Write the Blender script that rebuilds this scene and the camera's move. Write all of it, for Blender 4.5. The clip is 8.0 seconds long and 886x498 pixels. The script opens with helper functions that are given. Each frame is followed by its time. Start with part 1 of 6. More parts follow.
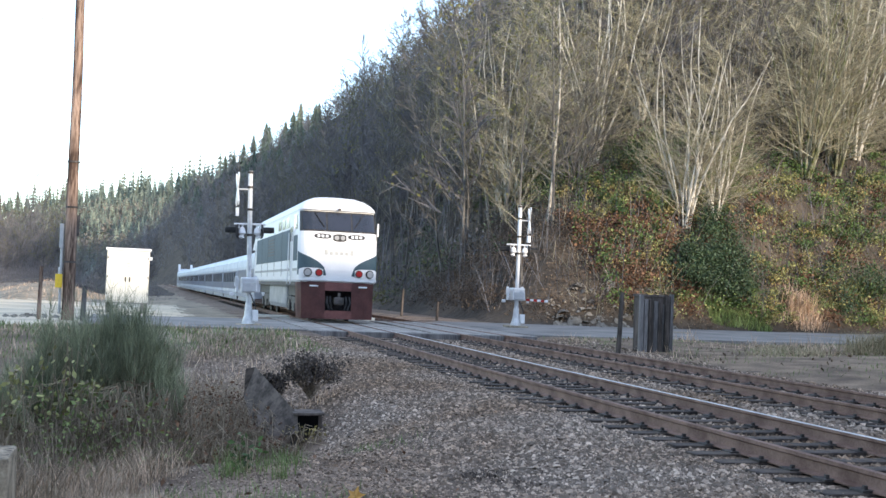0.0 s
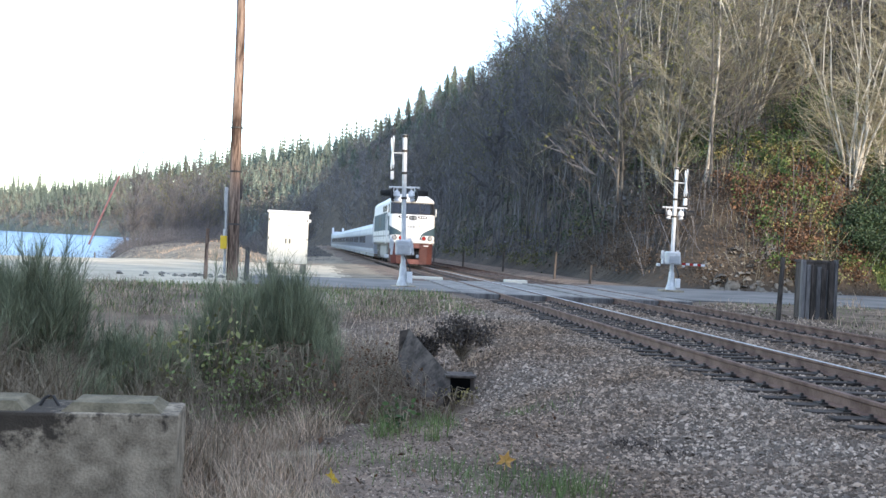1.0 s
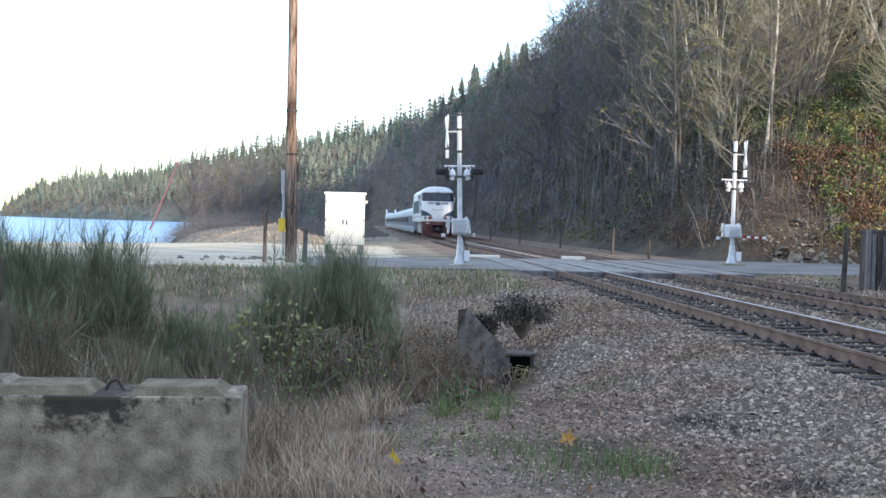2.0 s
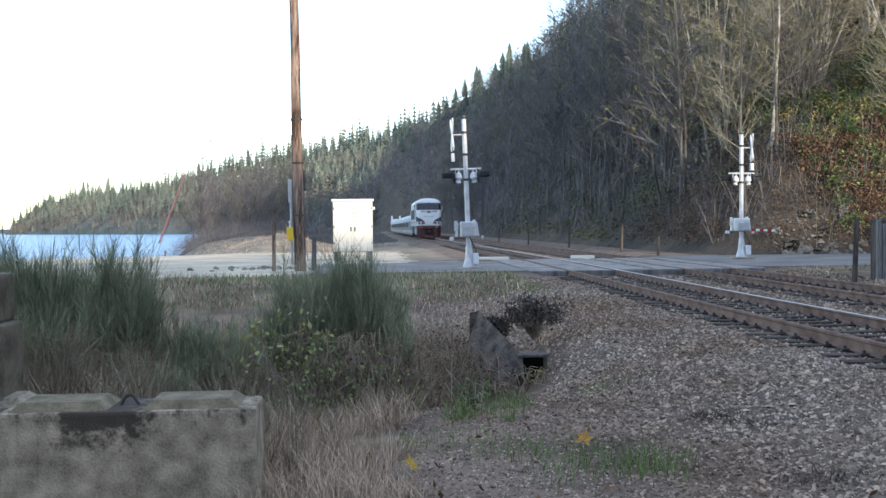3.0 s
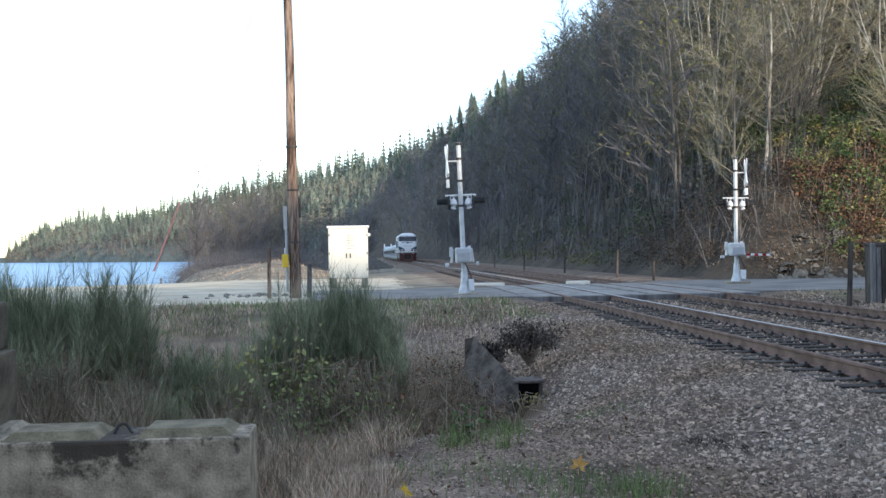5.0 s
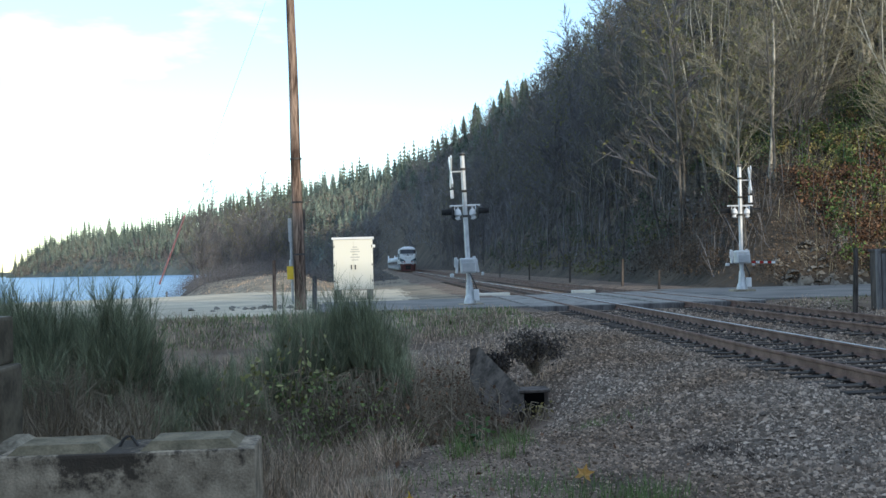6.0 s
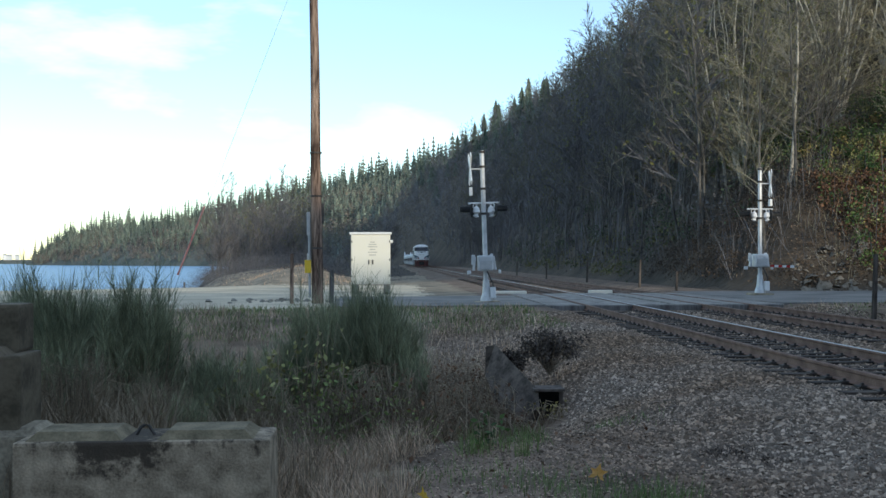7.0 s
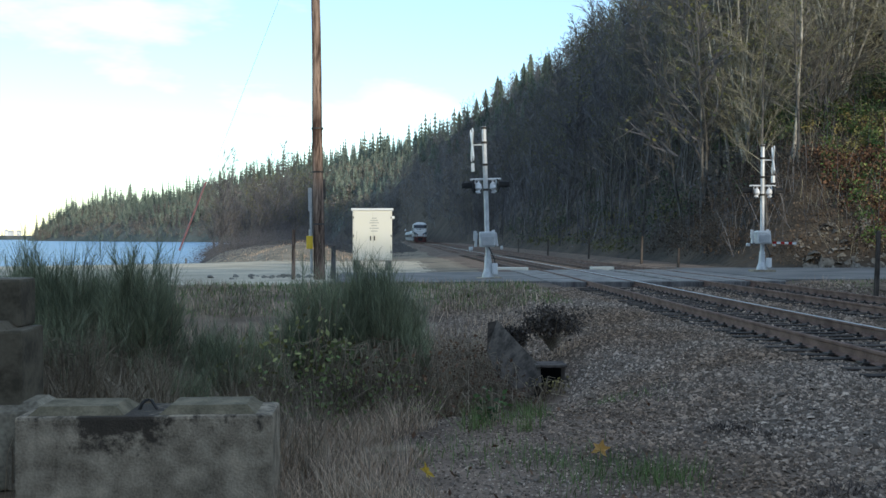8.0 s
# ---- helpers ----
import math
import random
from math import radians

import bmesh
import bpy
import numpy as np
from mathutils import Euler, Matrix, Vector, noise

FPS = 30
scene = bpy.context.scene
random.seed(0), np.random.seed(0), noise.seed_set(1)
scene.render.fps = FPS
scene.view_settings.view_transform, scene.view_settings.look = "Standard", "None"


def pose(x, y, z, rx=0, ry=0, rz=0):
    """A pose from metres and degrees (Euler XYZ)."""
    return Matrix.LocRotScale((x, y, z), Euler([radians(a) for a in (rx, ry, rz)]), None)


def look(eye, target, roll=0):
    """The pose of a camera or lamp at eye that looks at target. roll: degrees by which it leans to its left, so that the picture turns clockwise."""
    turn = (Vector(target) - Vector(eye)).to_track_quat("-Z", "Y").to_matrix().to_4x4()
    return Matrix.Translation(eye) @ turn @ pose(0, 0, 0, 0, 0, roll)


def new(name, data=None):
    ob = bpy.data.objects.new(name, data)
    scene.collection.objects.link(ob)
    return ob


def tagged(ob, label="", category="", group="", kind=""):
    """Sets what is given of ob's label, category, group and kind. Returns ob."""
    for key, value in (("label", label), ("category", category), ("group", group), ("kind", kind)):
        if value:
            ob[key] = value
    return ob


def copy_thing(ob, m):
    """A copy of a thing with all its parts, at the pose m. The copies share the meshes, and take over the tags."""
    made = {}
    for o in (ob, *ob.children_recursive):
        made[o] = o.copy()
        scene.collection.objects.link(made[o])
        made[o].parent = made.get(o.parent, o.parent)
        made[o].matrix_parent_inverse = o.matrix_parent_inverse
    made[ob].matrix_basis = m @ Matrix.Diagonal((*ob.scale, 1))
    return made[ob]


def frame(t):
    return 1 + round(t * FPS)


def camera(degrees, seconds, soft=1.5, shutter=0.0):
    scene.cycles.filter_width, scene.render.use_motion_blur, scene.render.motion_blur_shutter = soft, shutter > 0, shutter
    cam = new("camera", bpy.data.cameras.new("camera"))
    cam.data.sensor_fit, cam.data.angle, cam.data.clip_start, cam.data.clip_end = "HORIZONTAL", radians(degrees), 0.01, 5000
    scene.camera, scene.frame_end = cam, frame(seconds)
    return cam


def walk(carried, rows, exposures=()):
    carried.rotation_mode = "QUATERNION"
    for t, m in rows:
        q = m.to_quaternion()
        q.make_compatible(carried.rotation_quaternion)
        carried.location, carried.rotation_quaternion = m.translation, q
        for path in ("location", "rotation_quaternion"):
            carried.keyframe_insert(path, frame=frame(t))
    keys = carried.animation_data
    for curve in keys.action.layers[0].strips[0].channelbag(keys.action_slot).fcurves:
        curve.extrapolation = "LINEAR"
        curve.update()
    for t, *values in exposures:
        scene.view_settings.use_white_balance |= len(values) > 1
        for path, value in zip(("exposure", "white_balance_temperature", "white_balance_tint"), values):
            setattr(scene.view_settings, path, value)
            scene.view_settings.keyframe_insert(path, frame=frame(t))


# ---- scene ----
cam = camera(44.85, 8.0, soft=1.5)
PATH = [
    (0.0, pose(-0.014, -0.001, 1.358, 92.271, -2.251, -15.440)),
    (0.5, pose(-0.007, 0.093, 1.366, 90.980, -3.433, -10.374)),
    (1.0, pose(-0.005, -0.034, 1.404, 89.880, -2.599, -7.280)),
    (1.5, pose(0.002, -0.040, 1.409, 88.826, -1.271, -5.571)),
    (2.0, pose(-0.003, 0.015, 1.406, 88.629, -1.353, -4.265)),
    (3.5, pose(-0.012, 0.025, 1.410, 88.910, 1.152, -3.844)),
    (4.0, pose(-0.012, 0.018, 1.412, 88.965, 0.239, -4.378)),
    (4.5, pose(-0.005, 0.014, 1.413, 89.537, 0.510, -4.251)),
    (6.0, pose(0.022, -0.016, 1.408, 90.775, 1.469, -3.787)),
    (6.5, pose(0.022, -0.021, 1.405, 90.688, 1.211, -3.437)),
    (7.0, pose(0.011, -0.035, 1.407, 90.618, 0.195, -2.877)),
    (7.5, pose(-0.003, -0.023, 1.405, 90.219, -0.417, -2.226)),
    (8.0, pose(0.001, 0.006, 1.397, 89.360, 0.100, -2.800)),
]
EXPOSURES = [(0.0, 0.88, 7250, 13), (1.0, 0.90, 7250, 13), (2.2, 0.84, 7250, 13), (3.3, 0.61, 7250, 13), (4.6, 0.62, 7250, 12), (5.7, 0.26, 6950, 7), (6.1, 0.1, 6900, 5), (6.6, -0.1, 6900, 5), (7.0, -0.19, 6900, 4), (8.0, -0.16, 6900, 4)]
walk(cam, PATH, EXPOSURES)

# ---- world, sun ----
SUN_AZ, SUN_EL = radians(152.0), radians(13.5)     # clockwise from +y, over the horizon
TO_SUN = Vector((math.sin(SUN_AZ) * math.cos(SUN_EL), math.cos(SUN_AZ) * math.cos(SUN_EL), math.sin(SUN_EL)))
world = bpy.data.worlds.new("sky")
scene.world = world
world.use_nodes = True
wn, wl = world.node_tree.nodes, world.node_tree.links
wn.clear()
w_out = wn.new("ShaderNodeOutputWorld")
w_bg = wn.new("ShaderNodeBackground")
w_sky = wn.new("ShaderNodeTexSky")
w_sky.sky_type, w_sky.sun_disc = "NISHITA", False
w_sky.sun_elevation, w_sky.sun_rotation = SUN_EL, SUN_AZ
w_sky.air_density, w_sky.dust_density, w_sky.ozone_density = 1.0, 0.25, 3.4
w_co = wn.new("ShaderNodeTexCoord")
w_map = wn.new("ShaderNodeMapping")
w_map.inputs["Scale"].default_value = (1.0, 1.0, 3.2)
w_noise = wn.new("ShaderNodeTexNoise")
w_noise.inputs["Scale"].default_value = 3.6
w_noise.inputs["Detail"].default_value = 7.0
w_noise.inputs["Roughness"].default_value = 0.55
w_ramp = wn.new("ShaderNodeValToRGB")
w_ramp.color_ramp.elements[0].position, w_ramp.color_ramp.elements[1].position = 0.56, 0.9
w_ramp.color_ramp.elements[0].color = (0.08, 0.08, 0.08, 1)
w_mix = wn.new("ShaderNodeMix")
w_mix.data_type = "RGBA"
w_mix.inputs["B"].default_value = (7.1, 7.2, 7.4, 1)
w_bg.inputs["Strength"].default_value = 0.3
wl.new(w_co.outputs["Generated"], w_map.inputs["Vector"])
wl.new(w_map.outputs["Vector"], w_noise.inputs["Vector"])
wl.new(w_noise.outputs["Fac"], w_ramp.inputs["Fac"])
wl.new(w_ramp.outputs["Color"], w_mix.inputs["Factor"])
wl.new(w_sky.outputs["Color"], w_mix.inputs["A"])
wl.new(w_mix.outputs["Result"], w_bg.inputs["Color"])
wl.new(w_bg.outputs["Background"], w_out.inputs["Surface"])
sun = new("sun", bpy.data.lights.new("sun", "SUN"))
sun.data.energy, sun.data.angle, sun.data.color = 2.9, radians(0.8), (1.0, 0.9, 0.76)
sun.matrix_world = look(TO_SUN * 100, (0, 0, 0))


# ---- materials ----
def mat(name, col, col2=None, rough=0.8, stretch=1.0, metal=0.0, scale=6.0, fine=60.0, bump=0.2, depth=0.01, per=0.0, spread=(0.35, 0.65), spec=0.5, island=0.0):
    """Two tones by a coarse noise, broken by a fine one, with fine relief; per, island: tone shift from piece to piece."""
    m = bpy.data.materials.new(name)
    m.use_nodes = True
    n, l = m.node_tree.nodes, m.node_tree.links
    b = n["Principled BSDF"]
    b.inputs["Roughness"].default_value, b.inputs["Metallic"].default_value = rough, metal
    b.inputs["Specular IOR Level"].default_value = spec
    co = n.new("ShaderNodeNewGeometry") if not per else n.new("ShaderNodeTexCoord")
    src = co.outputs["Position"] if not per else co.outputs["Object"]
    a, f = n.new("ShaderNodeTexNoise"), n.new("ShaderNodeTexNoise")
    a.inputs["Scale"].default_value, a.inputs["Detail"].default_value = scale, 6
    f.inputs["Scale"].default_value, f.inputs["Detail"].default_value = fine, 4
    if stretch != 1.0:
        mp = n.new("ShaderNodeMapping")
        mp.inputs["Scale"].default_value = (1, 1, stretch)
        l.new(src, mp.inputs["Vector"])
        src = mp.outputs["Vector"]
    l.new(src, a.inputs["Vector"]), l.new(src, f.inputs["Vector"])
    add = n.new("ShaderNodeMath")
    add.operation = "MULTIPLY_ADD"
    add.inputs[1].default_value = 0.45
    l.new(f.outputs["Fac"], add.inputs[0]), l.new(a.outputs["Fac"], add.inputs[2])
    r = n.new("ShaderNodeMapRange")
    r.inputs["From Min"].default_value, r.inputs["From Max"].default_value = spread[0] + 0.22, spread[1] + 0.22
    l.new(add.outputs[0], r.inputs["Value"])
    mix = n.new("ShaderNodeMix")
    mix.data_type = "RGBA"
    mix.inputs["A"].default_value, mix.inputs["B"].default_value = (*col, 1), (*(col2 or col), 1)
    l.new(r.outputs["Result"], mix.inputs["Factor"])
    last = mix.outputs["Result"]
    if per or island:
        info = n.new("ShaderNodeObjectInfo") if per else n.new("ShaderNodeNewGeometry")
        hs = n.new("ShaderNodeHueSaturation")
        k = n.new("ShaderNodeMapRange")
        w = per or island
        k.inputs["To Min"].default_value, k.inputs["To Max"].default_value = 1 - w, 1 + w
        if w >= 0.7:                                  # few bright pieces among many dark ones
            k.inputs["To Min"].default_value, k.inputs["To Max"].default_value = 0.42, 1.95
            pw = n.new("ShaderNodeMath")
            pw.operation, pw.inputs[1].default_value = "POWER", 2.5
            l.new(info.outputs["Random Per Island"], pw.inputs[0]), l.new(pw.outputs[0], k.inputs["Value"])
        else:
            l.new(info.outputs["Random" if per else "Random Per Island"], k.inputs["Value"])
        l.new(k.outputs["Result"], hs.inputs["Value"]), l.new(last, hs.inputs["Color"])
        last = hs.outputs["Color"]
    l.new(last, b.inputs["Base Color"])
    if bump:
        bp = n.new("ShaderNodeBump")
        bp.inputs["Strength"].default_value, bp.inputs["Distance"].default_value = bump, depth
        l.new(add.outputs[0], bp.inputs["Height"]), l.new(bp.outputs["Normal"], b.inputs["Normal"])
    return m


M_DIRT = mat("dirt", (0.160, 0.130, 0.089), (0.377, 0.306, 0.216), rough=0.95, scale=0.7, fine=14, bump=0.6, depth=0.05)
M_SHOULDER = mat("gravel_bed", (0.100, 0.070, 0.050), (0.293, 0.206, 0.147), rough=0.95, scale=1.1, fine=32, bump=0.8, depth=0.04)
M_STONE = mat("ballast_stone", (0.265, 0.179, 0.119), (0.379, 0.301, 0.239), rough=0.9, scale=0.35, fine=30, bump=0.2, island=0.7)
M_FIELD = mat("trodden_soil", (0.106, 0.070, 0.045), (0.280, 0.198, 0.130), rough=0.95, scale=0.9, fine=18, bump=0.7, depth=0.04)
M_ROAD = mat("worn_asphalt", (0.167, 0.158, 0.149), (0.292, 0.272, 0.248), rough=0.92, scale=0.5, fine=25, bump=0.3, depth=0.01)
M_LOT = mat("pale_gravel", (0.464, 0.395, 0.288), (0.713, 0.611, 0.452), rough=0.95, scale=0.35, fine=9, bump=0.5, depth=0.03)
M_HILL = mat("hillside_soil", (0.040, 0.032, 0.023), (0.101, 0.077, 0.055), rough=0.97, scale=0.22, fine=2.2, bump=1.0, depth=0.4)
# Paler and bluer than the near soil: distance haze put into the colour.
M_FAR = mat("hazed_forest_floor", (0.071, 0.094, 0.084), (0.152, 0.164, 0.142), rough=0.98, scale=0.02, fine=0.2, bump=1.0, depth=3)
M_TIE = mat("creosoted_timber", (0.025, 0.018, 0.016), (0.097, 0.076, 0.059), rough=0.9, scale=5, fine=30, bump=0.6, depth=0.01, per=0.35)
M_RAIL = mat("rusty_steel", (0.143, 0.080, 0.059), (0.274, 0.173, 0.133), rough=0.75, scale=3, fine=40, bump=0.15, metal=0.25)
M_RAILTOP = mat("worn_glinting_rail_head", (0.600, 0.600, 0.612), (0.780, 0.768, 0.756), rough=0.38, metal=0.6, scale=2, fine=30, bump=0.05)
M_PLANK = mat("crossing_panel", (0.216, 0.202, 0.186), (0.382, 0.354, 0.321), rough=0.9, scale=2.0, fine=20, bump=0.4, depth=0.01, per=0.05)
M_SILVER = mat("aluminium_paint", (0.530, 0.551, 0.569), (0.730, 0.743, 0.755), rough=0.42, metal=0.25, scale=3, fine=30, bump=0.05)
M_BLACK = mat("black_paint", (0.014, 0.014, 0.016), (0.036, 0.036, 0.036), rough=0.6, scale=5, fine=40, bump=0.05)
M_WHITE = mat("white_paint", (0.759, 0.770, 0.780), (0.820, 0.820, 0.820), rough=0.4, scale=2, fine=20, bump=0.03)
M_CREAM = mat("cream_paint", (0.780, 0.756, 0.650), (0.780, 0.759, 0.677), rough=0.5, scale=1.6, fine=12, bump=0.05)
M_TEAL = mat("grey_green_paint", (0.043, 0.079, 0.101), (0.062, 0.106, 0.130), rough=0.6, scale=2, fine=20, bump=0.03, spec=0.2)
M_BROWN = mat("red_brown_paint", (0.125, 0.041, 0.038), (0.192, 0.067, 0.058), rough=0.55, scale=2, fine=14, bump=0.05)
M_GLASS = mat("dark_window_glass", (0.014, 0.018, 0.024), (0.024, 0.026, 0.036), rough=0.07, scale=1, fine=5, bump=0.0, spec=0.8)
M_STEEL = mat("dirty_steel", (0.042, 0.040, 0.038), (0.108, 0.096, 0.090), rough=0.65, scale=4, fine=30, bump=0.1, metal=0.4)
M_TANK = mat("grey_tank_paint", (0.240, 0.252, 0.264), (0.360, 0.366, 0.372), rough=0.5, scale=2, fine=16, bump=0.05)
M_COACH = mat("coach_silver", (0.432, 0.480, 0.552), (0.552, 0.588, 0.648), rough=0.45, scale=1, fine=10, bump=0.03, metal=0.1)
M_BAND = mat("coach_band", (0.120, 0.144, 0.216), (0.168, 0.192, 0.264), rough=0.3, scale=1, fine=10, bump=0.02)
M_RED = mat("red_lens", (0.360, 0.024, 0.024), (0.432, 0.036, 0.036), rough=0.2, bump=0)
M_CHROME = mat("lamp_lens", (0.720, 0.744, 0.768), (0.780, 0.780, 0.780), rough=0.15, metal=0.6, bump=0)
M_POLE = mat("weathered_pole", (0.060, 0.034, 0.024), (0.432, 0.300, 0.228), rough=0.9, scale=5, fine=30, bump=0.5, depth=0.01, stretch=0.1, spread=(0.42, 0.68))
M_YELLOW = mat("yellow_plastic", (0.780, 0.498, 0.033), (0.800, 0.540, 0.050), rough=0.5, bump=0.02)
M_ORANGE = mat("orange_guard", (0.720, 0.228, 0.180), (0.780, 0.344, 0.287), rough=0.5, bump=0.02)
M_GREYBOX = mat("grey_conduit", (0.396, 0.408, 0.420), (0.504, 0.504, 0.504), rough=0.5, bump=0.03)
M_CONC = mat("weathered_concrete", (0.173, 0.145, 0.106), (0.476, 0.407, 0.299), rough=0.93, scale=2.2, fine=28, bump=0.5, depth=0.01, spread=(0.3, 0.62))
M_CONCTOP = mat("pale_concrete", (0.180, 0.166, 0.143), (0.360, 0.336, 0.289), rough=0.93, scale=3, fine=30, bump=0.5, depth=0.01)
M_STACK = mat("dark_stack_tone", (0.072, 0.058, 0.037), (0.173, 0.140, 0.095), rough=0.9, scale=4, fine=25, bump=0.3)
M_OLDWOOD = mat("old_timber", (0.036, 0.030, 0.025), (0.132, 0.108, 0.094), rough=0.92, stretch=0.15, scale=3, fine=24, bump=0.6, depth=0.012)
M_GREYWOOD = mat("silvered_timber", (0.084, 0.079, 0.077), (0.228, 0.216, 0.210), rough=0.92, stretch=0.15, scale=3, fine=24, bump=0.6, depth=0.012)
M_BARK = mat("pale_bark", (0.383, 0.348, 0.280), (0.783, 0.726, 0.625), rough=0.9, scale=1.4, fine=9, bump=0.3)
M_BARKD = mat("grey_bark", (0.066, 0.062, 0.058), (0.180, 0.170, 0.154), rough=0.92, scale=1.0, fine=9, bump=0.3)
M_MOSS = mat("mossy_bark", (0.096, 0.106, 0.029), (0.326, 0.307, 0.230), rough=0.95, scale=1.6, fine=9, bump=0.4)
M_TWIG = mat("bare_twigs", (0.120, 0.109, 0.096), (0.246, 0.226, 0.202), rough=0.95, scale=0.4, fine=3, bump=0, island=0.3)
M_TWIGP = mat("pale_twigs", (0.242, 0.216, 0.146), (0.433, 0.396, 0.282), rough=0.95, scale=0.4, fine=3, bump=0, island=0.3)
# Darker, bluer than the sunny-corner twigs: the slope's shade put into the colour.
M_TWIGD = mat("shade_dark_twigs", (0.094, 0.089, 0.098), (0.194, 0.187, 0.192), rough=0.95, scale=0.3, fine=3, bump=0, island=0.3)
# Paler than M_TWIGD: air haze is put into the far twigs' colour.
M_TWIGF = mat("far_twigs_haze_tint", (0.149, 0.146, 0.160), (0.258, 0.250, 0.259), rough=0.95, scale=0.3, fine=3, bump=0, island=0.25)
M_TWIGM = mat("dull_tan_twigs", (0.198, 0.180, 0.130), (0.372, 0.342, 0.252), rough=0.95, scale=0.4, fine=3, bump=0, island=0.35)
M_ALDER = mat("blotched_alder_bark", (0.156, 0.144, 0.120), (0.624, 0.576, 0.492), rough=0.9, scale=1.6, fine=7, bump=0.3)
M_OLIVE = mat("olive_leaves", (0.102, 0.108, 0.036), (0.204, 0.198, 0.072), rough=0.8, scale=0.5, fine=4, bump=0, island=0.4)
M_LEAFG = mat("green_leaves", (0.043, 0.092, 0.025), (0.122, 0.184, 0.049), rough=0.7, scale=0.7, fine=6, bump=0, island=0.45)
M_IVY = mat("dark_ivy", (0.023, 0.044, 0.020), (0.055, 0.095, 0.040), rough=0.65, scale=0.7, fine=6, bump=0, island=0.45)
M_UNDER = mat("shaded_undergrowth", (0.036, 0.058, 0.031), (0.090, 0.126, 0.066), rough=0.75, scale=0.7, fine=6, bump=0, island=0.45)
M_RUST = mat("russet_leaves", (0.104, 0.050, 0.030), (0.221, 0.119, 0.065), rough=0.85, scale=0.8, fine=6, bump=0, island=0.4)
M_GOLD = mat("yellowing_leaves", (0.221, 0.174, 0.062), (0.367, 0.293, 0.109), rough=0.8, scale=0.8, fine=6, bump=0, island=0.4)
M_DRY = mat("dry_grass", (0.404, 0.288, 0.204), (0.780, 0.572, 0.408), rough=0.95, scale=0.9, fine=8, bump=0, island=0.35)
M_BRAM = mat("bramble_leaves", (0.107, 0.170, 0.060), (0.284, 0.360, 0.119), rough=0.7, scale=0.8, fine=6, bump=0, island=0.5)
M_YG = mat("yellow_green_leaves", (0.173, 0.184, 0.064), (0.344, 0.330, 0.126), rough=0.75, scale=0.8, fine=6, bump=0, island=0.4)
M_GRASS = mat("green_grass", (0.101, 0.157, 0.049), (0.214, 0.282, 0.101), rough=0.85, scale=0.9, fine=8, bump=0, island=0.35)
M_BROOM = mat("broom_stems", (0.148, 0.172, 0.103), (0.360, 0.378, 0.236), rough=0.8, scale=1.0, fine=9, bump=0, island=0.4)
M_BROOMD = mat("broom_wood", (0.191, 0.149, 0.108), (0.410, 0.329, 0.230), rough=0.9, scale=1.0, fine=9, bump=0, island=0.35)
# Needle colour lightened and greyed to carry the distance haze.
M_FIRFAR = mat("far_fir_haze_tint", (0.106, 0.142, 0.120), (0.216, 0.250, 0.198), rough=0.9, scale=0.012, fine=0.2, bump=0, island=0.4)
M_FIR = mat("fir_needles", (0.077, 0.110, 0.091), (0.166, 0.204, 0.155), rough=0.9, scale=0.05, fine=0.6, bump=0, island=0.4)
# Blue of the mirrored sky put into the base colour; own reflection weak.
M_WATER = mat("sky_blue_rippled_water", (0.066, 0.216, 0.414), (0.096, 0.270, 0.498), rough=0.32, scale=0.15, fine=0.9, bump=1.0, depth=0.8, spec=0.25)
M_ROCK = mat("hillside_rock", (0.151, 0.134, 0.108), (0.302, 0.270, 0.223), rough=0.95, scale=1.2, fine=9, bump=0.6, depth=0.04)
M_PALE = mat("pale_walls", (0.720, 0.720, 0.720), (0.780, 0.770, 0.749), rough=0.8, scale=0.1, fine=1, bump=0)
M_LETTER = mat("grey_lettering", (0.432, 0.432, 0.396), (0.552, 0.540, 0.492), rough=0.6, bump=0)


# ---- mesh helpers ----
def mesh_ob(name, bm, material, parent=None, label="", smooth=False):
    me = bpy.data.meshes.new(name)
    bmesh.ops.recalc_face_normals(bm, faces=bm.faces)
    bm.to_mesh(me)
    bm.free()
    if smooth:
        for p in me.polygons:
            p.use_smooth = True
    me.materials.append(material)
    ob = new(name, me)
    if parent:
        ob.parent = parent
    if label:
        tagged(ob, label)
    return ob


def part(name, bm, material, parent, label="", smooth=False):
    return mesh_ob(name, bm, material, parent, label, smooth)


def data_ob(name, verts, faces, material, parent=None, label=""):
    me = bpy.data.meshes.new(name)
    me.from_pydata(verts, [], faces)
    me.materials.append(material)
    ob = new(name, me)
    if parent:
        ob.parent = parent
    if label:
        tagged(ob, label)
    return ob


def soup(name, verts, sides, material, parent=None, label=""):
    """A mesh of separate faces with the same number of sides, from an array of corners (n * sides, 3)."""
    verts = np.asarray(verts, dtype=np.float32).reshape(-1, 3)
    n = len(verts) // sides
    me = bpy.data.meshes.new(name)
    me.vertices.add(len(verts)), me.loops.add(len(verts)), me.polygons.add(n)
    me.vertices.foreach_set("co", verts.ravel())
    me.loops.foreach_set("vertex_index", np.arange(len(verts), dtype=np.int32))
    me.polygons.foreach_set("loop_start", np.arange(0, len(verts), sides, dtype=np.int32))
    me.update(calc_edges=True)
    me.materials.append(material)
    ob = new(name, me)
    if parent:
        ob.parent = parent
    if label:
        tagged(ob, label)
    return ob


def thing(name, label, category, m=None, group="", kind=""):
    ob = new(name)
    ob.empty_display_size = 0.2
    if m is not None:
        ob.matrix_basis = m
    return tagged(ob, label, category, group, kind)


